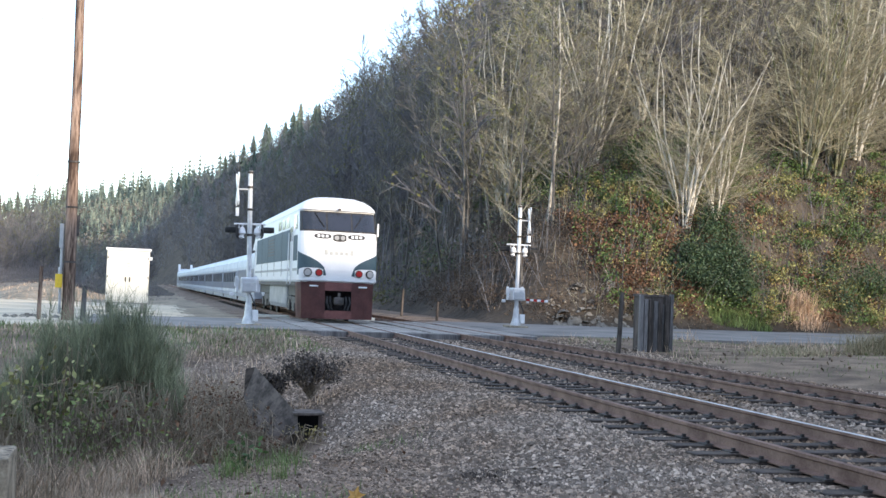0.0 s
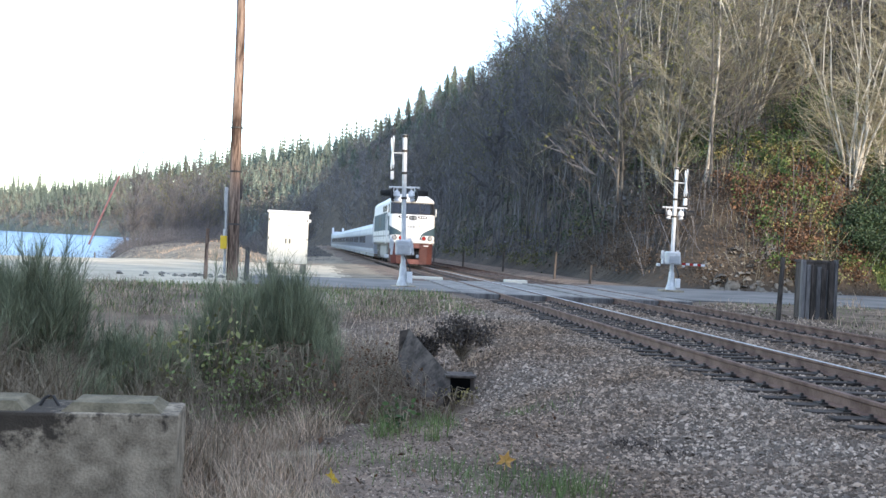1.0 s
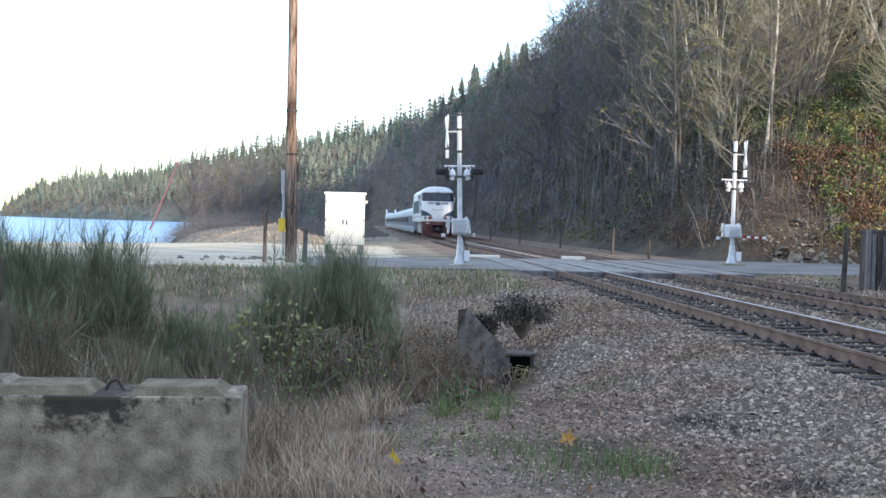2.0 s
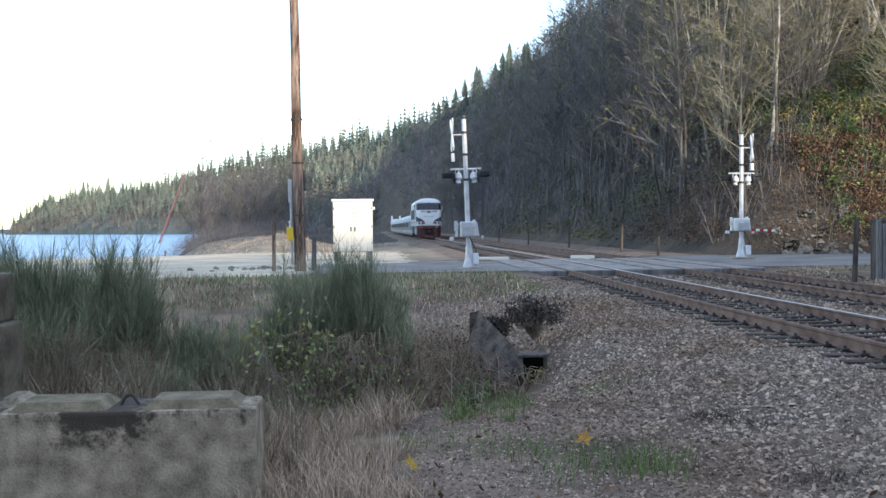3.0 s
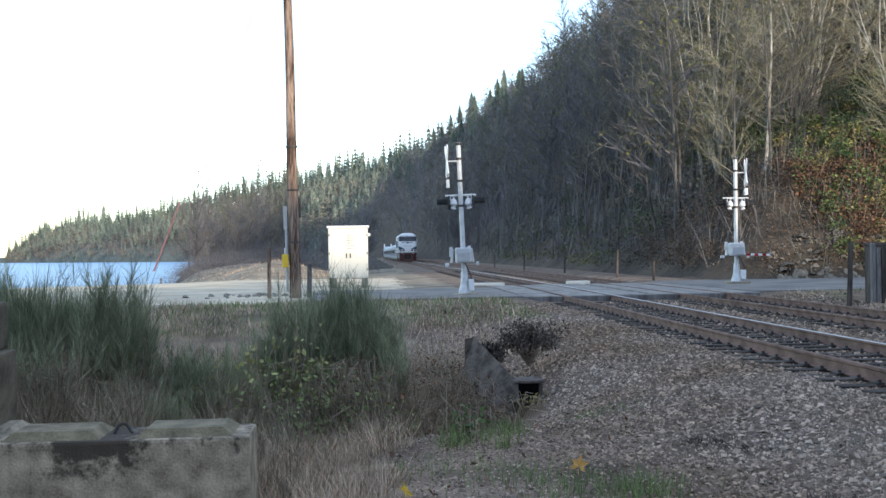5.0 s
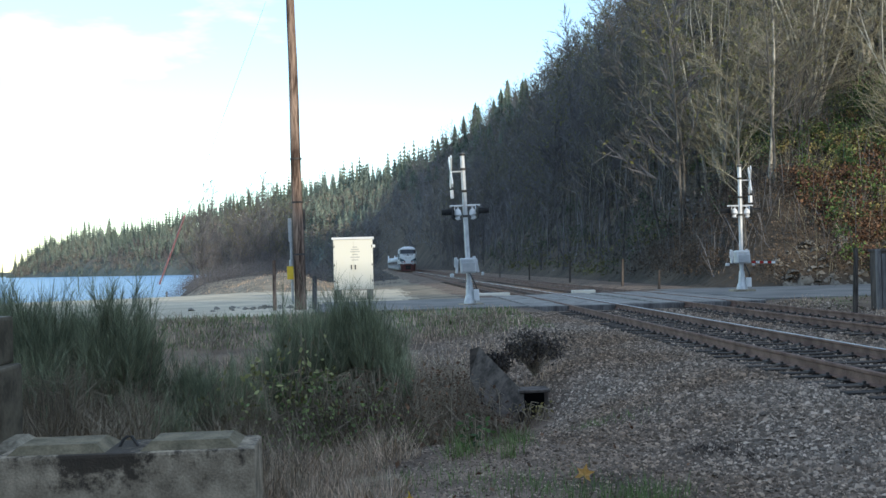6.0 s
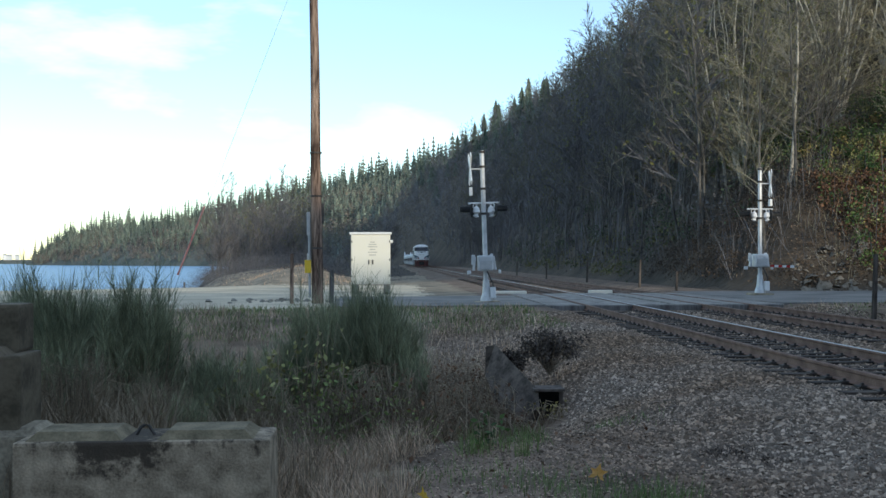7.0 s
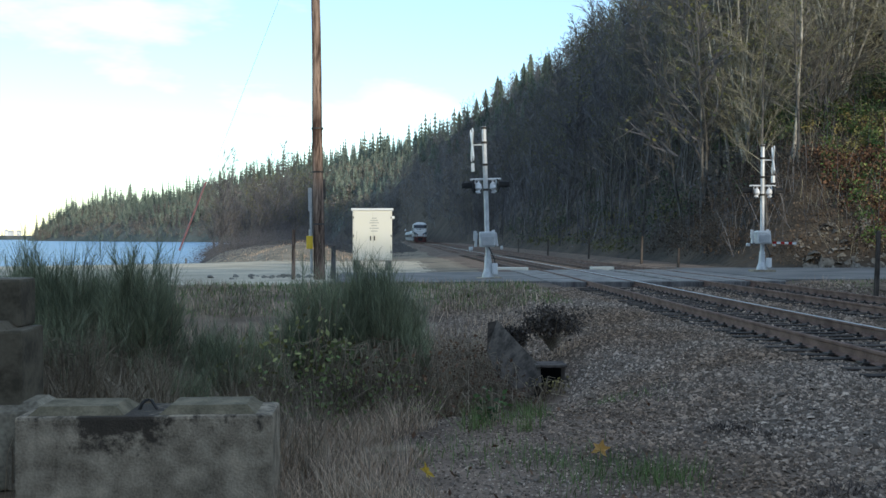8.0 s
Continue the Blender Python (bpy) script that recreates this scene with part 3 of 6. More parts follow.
        part("lamp_ring", tube([hull(sg * 1.2, 1.90, 0.0), hull(sg * 1.2, 1.90, 0.055)], 0.165, 16), M_BLACK, o)
        part("lamp_ring", tube([hull(sg * 0.78, 1.90, 0.0), hull(sg * 0.78, 1.90, 0.055)], 0.145, 16), M_BLACK, o)
        part("ditch_lamp", tube([hull(sg * 1.2, 1.90, 0.01), hull(sg * 1.2, 1.90, 0.07)], 0.13, 14), M_CHROME, o, "round ditch lamp")
        # sides: dark panels, doors, windows
        side = lambda a, b, z0, z1, off=0.012: hull_patch([sg * a, sg * (a + b) / 2, sg * b], lambda s: z0, lambda s: z1, 5, off)
        part("side_panel", side(1.95, 3.1, 2.35, 3.35), M_TEAL, t, "dark grey-green side panel")
        for k in range(5):
            part("side_panel", side(4.15 + 2.75 * k, 6.85 + 2.75 * k, 2.4, 3.66), M_TEAL, t, "dark grey-green side panel")
        part("cab_door", side(3.2, 4.0, 1.62, 3.8, 0.014), M_WHITE, t)
        part("side_window", side(2.1, 2.95, 3.6, 4.2, 0.016), M_GLASS, t)
        part("door_window", side(3.3, 3.9, 3.15, 3.75, 0.03), M_GLASS, t)
        for k in range(3):
            part("side_window", side(4.5 + 1.4 * k, 5.5 + 1.4 * k, 3.75, 4.2, 0.016), M_GLASS, t)
        for a in (3.12, 4.08, 17.9):
            p = hull(sg * a, 2.0, 0.09)
            part("grab_rail", tube([(p.x, p.y, 1.45), (p.x, p.y, 3.5)], 0.02, 6), M_WHITE, t)
        p = hull(sg * 2.0, 3.7, 0.03)
        part("mirror", box(p.x - 0.03 + sg * 0.1, p.x + 0.03 + sg * 0.1, p.y - 0.1, p.y + 0.02, 3.42, 3.95, 0.02), M_WHITE, t)
        part("sill", box(sg * 1.44, sg * 1.48, 1.4, 17.6, 1.36, 1.53), M_STEEL, t)
        for a in (4.12, 6.87, 9.62, 12.37, 15.12):
            part("door_seam", side(a, a + 0.05, 1.75, 3.7, 0.016), M_BLACK, t)
        for k in range(6):
            part("louvre", side(9.8, 12.2, 2.7 + 0.14 * k, 2.76 + 0.14 * k, 0.022), M_STEEL, t)
        part("side_stripe", side(1.95, 18.6, 1.95, 2.05, 0.01), M_TANK, t)
    part("belt", hull_patch(list(np.linspace(-1.8, 1.8, 25)), lambda s: 1.60, lambda s: 1.72, 1, 0.03), M_WHITE, t)
    # pilot
    for sg in (-1, 1):
        bm = bmesh.new()
        pts = [(0.52, -0.02), (1.05, -0.02), (1.42, 0.22), (1.5, 0.7), (1.5, 1.3)]
        top = [bm.verts.new((sg * x, y + 0.05, 1.55)) for x, y in pts]
        low = [bm.verts.new((sg * x * 0.97, y - 0.12, 0.14)) for x, y in pts]
        for k in range(len(pts) - 1):
            bm.faces.new((top[k], top[k + 1], low[k + 1], low[k]))
        bmesh.ops.solidify(bm, geom=list(bm.faces), thickness=0.05)
        part("pilot_plate", bm, M_BROWN, t, "red-brown pilot plate")
        part("step_light", box(sg * 0.95 - 0.16, sg * 0.95 + 0.16, -0.06, 0.06, 1.36, 1.42, 0.01), M_WHITE, t)
    part("pilot_beam", box(-0.52, 0.52, 0.02, 0.07, 1.22, 1.55), M_BROWN, t)
    bm = box(-0.52, 0.52, -0.12, -0.05, 0.14, 0.46, 0.01)
    part("pilot_plate", bm, M_BROWN, t, "red-brown pilot plate")
    # Black plate behind the pilot's opening stands for the shade inside.
    part("coupler_recess", box(-0.8, 0.8, 0.95, 1.0, 0.2, 1.5), M_BLACK, t)
    bm = box(-0.14, 0.14, -0.28, 0.5, 0.68, 0.95, 0.04)
    add_box(bm, -0.2, 0.17, -0.42, -0.2, 0.7, 0.98, 0.06)
    add_box(bm, -0.05, 0.05, -0.3, -0.15, 0.95, 1.15, 0.02)
    part("coupler", bm, M_STEEL, t)
    for x in (-0.42, -0.3, 0.3, 0.44):
        part("air_hose", tube([(x, 0.0, 1.0), (x * 1.05, -0.15, 0.75), (x * 0.8, -0.18, 0.5)], 0.03, 6), M_BLACK, t)
    bm = box(-1.3, 1.3, 5.6, 12.2, 0.35, 1.5, 0.22)
    part("fuel_tank", bm, M_TANK, t, "grey fuel tank")
    part("underframe", box(-1.2, 1.2, 0.9, 17.4, 0.95, 1.5), M_BLACK, t)
    truck(t, 3.6), truck(t, 14.2)
    for k in range(3):
        y = 6 + 3.4 * k
        bm = tube([(0, y, 4.8), (0, y, 4.95)], 0.6, 18)
        part("roof_fan", bm, M_STEEL, t)
    return t


def car_profile(h, hw):
    pts = [(hw * 0.94, 0.55), (hw, 0.8), (hw, h * 0.72), (hw * 0.96, h * 0.84), (hw * 0.8, h * 0.94), (hw * 0.45, h), (0, h + 0.02)]
    return pts + [(-x, z) for x, z in pts[-2::-1]]


def loft(rings):
    bm = bmesh.new()
    rr = [[bm.verts.new((x, y, z)) for x, z in ring] for y, ring in rings]
    for r0, r1 in zip(rr, rr[1:]):
        for k in range(len(r0)):
            bm.faces.new((r0[k], r0[(k + 1) % len(r0)], r1[(k + 1) % len(r0)], r1[k]))
    bm.faces.new(rr[0][::-1]), bm.faces.new(rr[-1])
    return bm


def coach():
    t = thing("passenger_coach", "low silver-grey passenger coach with dark window band", "train coach", group="coaches of the train")
    L, hw, h = 13.0, 1.46, 3.32
    part("body", loft([(0.0, car_profile(h - 0.1, hw - 0.1)), (0.12, car_profile(h, hw)), (L - 0.12, car_profile(h, hw)), (L, car_profile(h - 0.1, hw - 0.1))]), M_COACH, t)
    for sg in (-1, 1):
        part("window_band", box(sg * hw - 0.012, sg * hw + 0.012, 0.15, L - 0.15, 1.0, 2.2), M_BAND, t, "dark blue-grey window band")
        for k in range(7):
            y = 1.0 + 1.65 * k
            part("window", box(sg * hw - 0.02, sg * hw + 0.018, y, y + 1.1, 1.45, 2.1), M_GLASS, t)
        part("skirt", box(sg * 1.36 - 0.02, sg * 1.36 + 0.02, 0.5, L - 0.5, 0.3, 0.7, 0.015), M_TANK, t)
    part("gangway", box(-0.7, 0.7, L, L + 0.14, 0.6, 2.8), M_BLACK, t)
    wheelset(t, L - 0.3, 0.4)
    return t


def power_car(label, flip):
    """End car whose roof rises at one end, with two upright white fins."""
    t = thing("baggage_car", label, "train coach")
    L, hw = 12.0, 1.46
    ys = [0.0, 0.12, 2.2, 4.5, L]
    hs = [3.6, 3.75, 3.6, 3.32, 3.32]
    rings = [(y, car_profile(h, hw)) for y, h in zip(ys, hs)]
    part("body", loft(rings), M_COACH, t)
    for sg in (-1, 1):
        bm = bmesh.new()
        x = sg * 1.12
        pts = [(0.05, 3.2), (0.05, 4.55), (0.5, 4.62), (1.6, 4.2), (3.4, 3.3)]
        vs = [[bm.verts.new((x + d, y, z)) for y, z in pts] for d in (-0.2, 0.2)]
        bm.faces.new(vs[0]), bm.faces.new(vs[1][::-1])
        for k in range(len(pts)):
            bm.faces.new((vs[0][k], vs[0][(k + 1) % 5], vs[1][(k + 1) % 5], vs[1][k]))
        part("fin", bm, M_WHITE, t, "upright white roof fin")
        part("stripe", box(sg * hw - 0.012, sg * hw + 0.012, 0.15, L - 0.15, 1.0, 2.2), M_BAND, t, "dark blue-grey band")
        part("skirt", box(sg * 1.36 - 0.02, sg * 1.36 + 0.02, 0.5, L - 0.5, 0.3, 0.7, 0.015), M_TANK, t)
    wheelset(t, 0.8, 0.4), wheelset(t, L - 0.8, 0.4)
    return t


TRAIN = []                                        # (thing, distance behind the locomotive's front, faces backwards)
TRAIN.append((locomotive(), 0.0, False))
TRAIN.append((power_car("silver-grey baggage car with white fins behind the locomotive", False), 18.2, False))
first = coach()
TRAIN.append((first, 30.5, False))
for k in range(1, 10):
    TRAIN.append((copy_thing(first, Matrix()), 30.5 + 13.15 * k, False))
TRAIN.append((power_car("silver-grey end car with two upright white fins", True), 30.5 + 131.5 + 12.0, True))


# ---- signals at the crossing ----
def gate_arm_bars(parent, p0, d, n, w):
    """Striped stub: red and white blocks in a row."""
    for k in range(n):
        q = Vector(p0) + Vector(d) * k
        part("stripe_block", box(q.x, q.x + abs(d[0]) * 0.96, q.y - 0.03, q.y + 0.03, q.z - w / 2, q.z + w / 2, 0.005), M_WHITE if k % 2 else M_RED, parent)


def signal_mast(label, x, y, z0, lean, height, bell=True, arm=False, sign_side=-1):
    t = thing("crossing_signal", label, "signal", pose(x, y, z0, 0, lean, 0), "signals at the level crossing")
    bm = box(-0.42, 0.42, -0.42, 0.42, -0.3, 0.03, 0.03)
    part("footing", bm, M_CONC, t, "stained concrete footing")
    bm = tube([(0, 0, 0.03), (0, 0, 0.1), (0, 0, 0.32), (0, 0, 0.75)], [0.22, 0.21, 0.14, 0.105], 14)
    part("base", bm, M_SILVER, t, "flared cast base")
    part("mast", tube([(0, 0, 0.3), (0, 0, height)], [0.085, 0.075], 14), M_SILVER, t, "silver-painted steel mast")
    for z in (height - 0.05, height - 0.55, height - 1.3, 3.0):
        part("clamp", tube([(0, 0, z - 0.04), (0, 0, z + 0.04)], 0.1, 12), M_STEEL, t)
    # mechanism box
    bm = box(-0.27, 0.25, -0.3, 0.2, 1.06, 1.58, 0.06)
    part("mechanism", bm, M_SILVER, t, "grey gate mechanism housing")
    part("mechanism_lid", box(-0.22, 0.2, -0.325, -0.29, 1.1, 1.4, 0.02), M_GREYBOX, t)
    for sx in (-0.52, 0.46):
        bm = box(sx - 0.04, sx + 0.04, -0.07, 0.07, 1.02, 1.5, 0.02, pose(0, 0, 0, 0, 6 if sx < 0 else -7, 0))
        add_box(bm, sx - 0.12 if sx < 0 else sx - 0.02, sx + 0.02 if sx < 0 else sx + 0.06, -0.08, 0.08, 0.96, 1.08, 0.03)
        part("arm_bracket", bm, M_SILVER, t)
        part("counterweight", box(sx - 0.055, sx + 0.055, -0.04, 0.04, 1.24, 1.58, 0.03, pose(0, 0, 0, 0, 4 if sx < 0 else -9, 0)), M_SILVER, t)
    # flasher cross arm with two lamp pairs
    part("lamp_arm", tube([(-0.52, 0, 3.36), (0.52, 0, 3.36)], 0.035, 8), M_SILVER, t)
    for sx, turn in ((-0.37, 66), (0.37, -78)):
        m = pose(sx, -0.03, 3.12, 0, 0, turn)
        bm = tube([(0, -0.14, 0.2), (0, -0.12, 0.08), (0, -0.12, -0.06), (0, -0.1, -0.2), (0, -0.08, -0.24)], [0.05, 0.1, 0.13, 0.11, 0.03], 14)
        bm.transform(m)
        part("lamp_housing", bm, M_WHITE, t, "pale lamp housing seen from behind")
        bm = tube([(0, 0.0, 0.0), (0, 0.03, 0.0)], 0.24, 20)
        bm.transform(m)
        part("backing_disc", bm, M_BLACK, t, "black backing disc")
        bm = bmesh.new()
        ring = [(0.15 * math.sin(q), 0.15 * math.cos(q)) for q in np.linspace(-1.9, 1.9, 13)]
        near, far = [bm.verts.new((x, 0.04, z)) for x, z in ring], [bm.verts.new((x, 0.46 - 0.3 * abs(x), z)) for x, z in ring]
        for k in range(12):
            bm.faces.new((near[k], near[k + 1], far[k + 1], far[k]))
        bmesh.ops.solidify(bm, geom=list(bm.faces), thickness=0.012)
        bm.transform(m)
        part("lamp_hood", bm, M_BLACK, t, "black lamp hood")
        bm = tube([(0, 0.03, 0.0), (0, 0.05, 0.0)], 0.12, 16)
        bm.transform(m)
        part("lens", bm, M_RED, t)
        part("lamp_drop", tube([(sx, 0, 3.36), (sx, -0.03, 3.2)], 0.03, 6), M_SILVER, t)
    # crossbuck seen edge on, on a stand-off
    part("sign_bracket", tube([(0, 0, height - 0.62), (sign_side * 0.45, 0, height - 0.62)], 0.025, 6), M_SILVER, t)
    for rx in (38, -38):
        m = pose(sign_side * 0.42, 0, height - 0.62, 0, 0, 7 - math.degrees(math.atan2(x, y))) @ pose(0, 0, 0, rx, 0, 0)
        part("crossbuck_board", box(-0.02, 0.02, -0.1, 0.1, -0.62, 0.62, 0.008, m), M_WHITE, t, "white crossbuck board seen edge on")
    part("track_plate", box(sign_side * 0.42 - 0.05, sign_side * 0.42 + 0.05, -0.1, 0.1, height - 1.52, height - 1.24, 0.01), M_WHITE, t)
    # cable and junction at the foot
    part("junction_box", box(0.12, 0.3, -0.28, -0.06, 0.12, 0.5, 0.03), M_WHITE, t)
    part("cable", tube([(0.02, -0.26, 1.05), (0.1, -0.34, 0.85), (0.2, -0.32, 0.62), (0.22, -0.2, 0.5)], 0.022, 6), M_BLACK, t)
    if arm:
        gate_arm_bars(t, (0.4, -0.05, 1.1), (0.16, 0, -0.004), 6, 0.09)
    return t


signal_mast("silver crossing signal with lamps and gate mechanism beside the road", 3.33, 36.4, 0.0, -1.7, 5.15)
signal_mast("silver crossing signal with a red and white stub below the hill", 14.75, 42.0, 0.05, 0.3, 5.0, arm=True, sign_side=1)


# ---- posts, pole, cabinet ----
def utility_pole():
    t = thing("utility_pole", "tall weathered brown wooden utility pole", "utility pole", pose(-2.46, 37.3, -0.05, 0, -0.6, 0))
    zs = np.linspace(-0.4, 16, 12)
    bm = tube([(0.012 * math.sin(z), 0.01 * math.cos(z * 2), z) for z in zs], [0.2 - 0.0052 * z for z in zs], 14)
    part("pole_shaft", bm, M_POLE, t, "split and weathered brown timber")
    part("conduit", tube([(-0.26, -0.03, 0.2), (-0.26, -0.03, 3.1)], 0.045, 8), M_GREYBOX, t, "grey conduit")
    part("conduit_cover", box(-0.34, -0.22, -0.1, 0.02, 2.35, 3.15, 0.02), M_GREYBOX, t)
    part("meter_box", box(-0.42, -0.2, -0.18, 0.0, 1.05, 1.5, 0.025), M_YELLOW, t, "yellow box strapped to the pole")
    part("meter_riser", tube([(-0.3, -0.08, 1.5), (-0.3, -0.08, 1.72)], 0.04, 8), M_SILVER, t)
    part("bracket", box(0.17, 0.26, -0.05, 0.05, 2.75, 3.45, 0.02), M_STEEL, t)
    for z in (1.9, 3.7, 5.2):
        part("band", tube([(0.0, 0, z - 0.03), (0.0, 0, z + 0.03)], 0.205, 14), M_STEEL, t)
    return t


utility_pole()
t = thing("guy_wire", "thin guy wire with an orange guard tube", "guy wire")
part("wire", tube([(-7.45, 36.6, -0.1), (-3.4, 37.2, 10.6)], 0.005, 5), M_STEEL, t)
part("guard", tube([(-7.12, 36.65, 0.95), (-6.24, 36.78, 3.28)], 0.032, 10), M_ORANGE, t, "faded orange guard tube")
t = thing("equipment_cabinet", "wide cream steel signal cabinet on low concrete piers with stencilled lines", "cabinet", pose(-0.79, 47.5, 0.0))
part("body", box(-0.86, 0.86, -0.5, 0.7, 0.38, 2.56, 0.02), M_CREAM, t)
part("roof_cap", box(-0.92, 0.92, -0.56, 0.76, 2.56, 2.66, 0.02), M_WHITE, t)
for x0, x1 in ((-0.82, -0.02), (0.02, 0.82)):
    o = part("door", box(x0, x1, -0.52, -0.5, 0.46, 2.5, 0.008), M_CREAM, t)
    if x0 < 0:
        for w, z in ((0.2, 2.2), (0.34, 2.1), (0.42, 2.0), (0.24, 1.88), (0.4, 1.76), (0.3, 1.64)):
            part("lettering_bar", box(0.08 - w / 2, 0.08 + w / 2, -0.525, -0.521, z, z + 0.045), M_LETTER, o)
    part("handle", box(x0 * 0.1 + x1 * 0.1 - 0.02, x0 * 0.1 + x1 * 0.1 + 0.03, -0.56, -0.52, 1.25, 1.45, 0.01), M_STEEL, o)
    for z in (0.7, 1.4, 2.2):
        part("hinge", box(x0 - 0.015 if x0 < 0 else x1 - 0.015, x0 + 0.02 if x0 < 0 else x1 + 0.02, -0.54, -0.518, z, z + 0.1), M_STEEL, o)
part("side_lamp", tube([(0.86, -0.35, 2.25), (0.97, -0.35, 2.25)], 0.07, 10), M_WHITE, t)
for x in (-0.7, 0.7):
    for y in (-0.35, 0.55):
        part("pier", box(x - 0.14, x + 0.14, y - 0.14, y + 0.14, -0.3, 0.38, 0.02), M_CONCTOP, t)


def post(label, x, y, h, w, lean=0.0, material=M_OLDWOOD, category="post", group=""):
    bm = bmesh.new()
    z0 = float(ground_z(x, y))
    ws = [w, w * 1.02, w * 0.96, w * 0.9]
    add_tube(bm, [(0.01 * k, 0, -0.3 + (h + 0.3) * k / 3) for k in range(4)], [v * 0.7 for v in ws], 5)
    ob = mesh_ob("wooden_post", bm, material)
    ob.matrix_basis = pose(x, y, z0, 0, lean, 17)
    return tagged(ob, label, category, group)


post("rusty brown marker post beside the gravel lot", -3.35, 37.2, 1.72, 0.1, -0.5, M_POLE)
post("short pale wooden stub beside the pole", -2.0, 37.4, 1.15, 0.13, 0, M_GREYWOOD)
post("dark leaning wooden post beside the far track", 12.46, 27.0, 1.72, 0.1, 2.0)
for x, y, h in ((13.2, 56, 1.45), (13.0, 70, 1.4), (12.8, 87, 1.4), (13.4, 49.5, 0.9), (12.9, 108, 1.4)):
    post("dark fence post at the foot of the hill", x, y, h, 0.1, 1, group="fence posts along the line")
post("small pale marker post on the shore", -33, 175, 3.0, 0.25, 0, M_GREYWOOD)

# timber crib beside the far track
t = thing("timber_crib", "dark weathered timber crib of upright planks", "timber crib", pose(13.62, 27.3, float(ground_z(13.6, 27.3)) - 0.05, 0, 0, 4))
part("back_panel", box(-0.42, 0.42, -0.1, 0.35, -0.2, 1.58, 0.02), M_OLDWOOD, t)
for x, w, h, m in ((-0.46, 0.1, 1.62, M_GREYWOOD), (-0.33, 0.12, 1.5, M_GREYWOOD), (0.34, 0.14, 1.6, M_OLDWOOD), (0.48, 0.1, 1.66, M_GREYWOOD)):
    part("upright", box(x - w / 2, x + w / 2, -0.2, -0.08, -0.2, h, 0.015), m, t)
for k in range(4):
    x = -0.2 + 0.145 * k
    part("board", box(x, x + 0.135, -0.13, -0.1, -0.2, 1.5 - 0.04 * k, 0.008), M_GREYWOOD if k % 2 else M_OLDWOOD, t)
part("cap_board", box(-0.45, 0.45, -0.12, 0.37, 1.56, 1.64, 0.015), M_OLDWOOD, t)


# ---- concrete blocks ----
def stained_concrete():
    """Weathered concrete with a dark damp patch that runs down from the top edge."""
    m = mat("damp_concrete", (0.141, 0.113, 0.078), (0.588, 0.475, 0.344), rough=0.95, scale=5.5, fine=55, bump=1.0, depth=0.02, spread=(0.24, 0.74), per=0.01)
    n, l = m.node_tree.nodes, m.node_tree.links
    b = n["Principled BSDF"]
    old = b.inputs["Base Color"].links[0].from_socket
    co = n.new("ShaderNodeTexCoord")
    sep = n.new("ShaderNodeSeparateXYZ")
    l.new(co.outputs["Object"], sep.inputs[0])
    nz = n.new("ShaderNodeTexNoise")
    nz.inputs["Scale"].default_value, nz.inputs["Detail"].default_value, nz.inputs["Roughness"].default_value = 9.0, 10, 0.75
    l.new(co.outputs["Object"], nz.inputs["Vector"])

    def node(op, x, y):
        k = n.new("ShaderNodeMath")
        k.operation = op
        for i_, v_ in enumerate((x, y)):
            if hasattr(v_, "default_value"):
                l.new(v_, k.inputs[i_])
            else:
                k.inputs[i_].default_value = v_
        return k.outputs[0]

    off = node("ABSOLUTE", node("SUBTRACT", sep.outputs["X"], 0.71), 0.0)
    rag = node("MULTIPLY", node("SUBTRACT", nz.outputs["Fac"], 0.5), 2.8)
    patch = node("MINIMUM", node("MULTIPLY", node("SUBTRACT", 0.36, off), 3.2), node("MULTIPLY", node("SUBTRACT", sep.outputs["Z"], 0.38), 3.6))
    # mottled dark edge under the lip, and streaks that run down from it
    mp = n.new("ShaderNodeMapping")
    mp.inputs["Scale"].default_value = (11, 11, 1.6)
    l.new(co.outputs["Object"], mp.inputs["Vector"])
    st = n.new("ShaderNodeTexNoise")
    st.inputs["Scale"].default_value, st.inputs["Detail"].default_value = 1.0, 8
    l.new(mp.outputs["Vector"], st.inputs["Vector"])
    streak = node("ADD", node("MULTIPLY", node("SUBTRACT", sep.outputs["Z"], 0.62), 2.0), node("MULTIPLY", node("SUBTRACT", st.outputs["Fac"], 0.47), 2.0))
    total = node("ADD", node("MAXIMUM", patch, node("MULTIPLY", streak, 0.75)), rag)
    r = n.new("ShaderNodeMapRange")
    r.inputs["From Min"].default_value, r.inputs["From Max"].default_value = 0.02, 0.42
    r.inputs["To Max"].default_value = 0.92
    l.new(total, r.inputs["Value"])
    mix = n.new("ShaderNodeMix")
    mix.data_type = "RGBA"
    mix.inputs["B"].default_value = (0.05, 0.038, 0.028, 1)
    l.new(r.outputs["Result"], mix.inputs["Factor"]), l.new(old, mix.inputs["A"]), l.new(mix.outputs["Result"], b.inputs["Base Color"])
    return m


M_STAINED = stained_concrete()
M_LIP = mat("mossy_concrete", (0.119, 0.099, 0.061), (0.309, 0.252, 0.162), rough=0.95, scale=7, fine=50, bump=0.8, depth=0.015, spread=(0.28, 0.7))


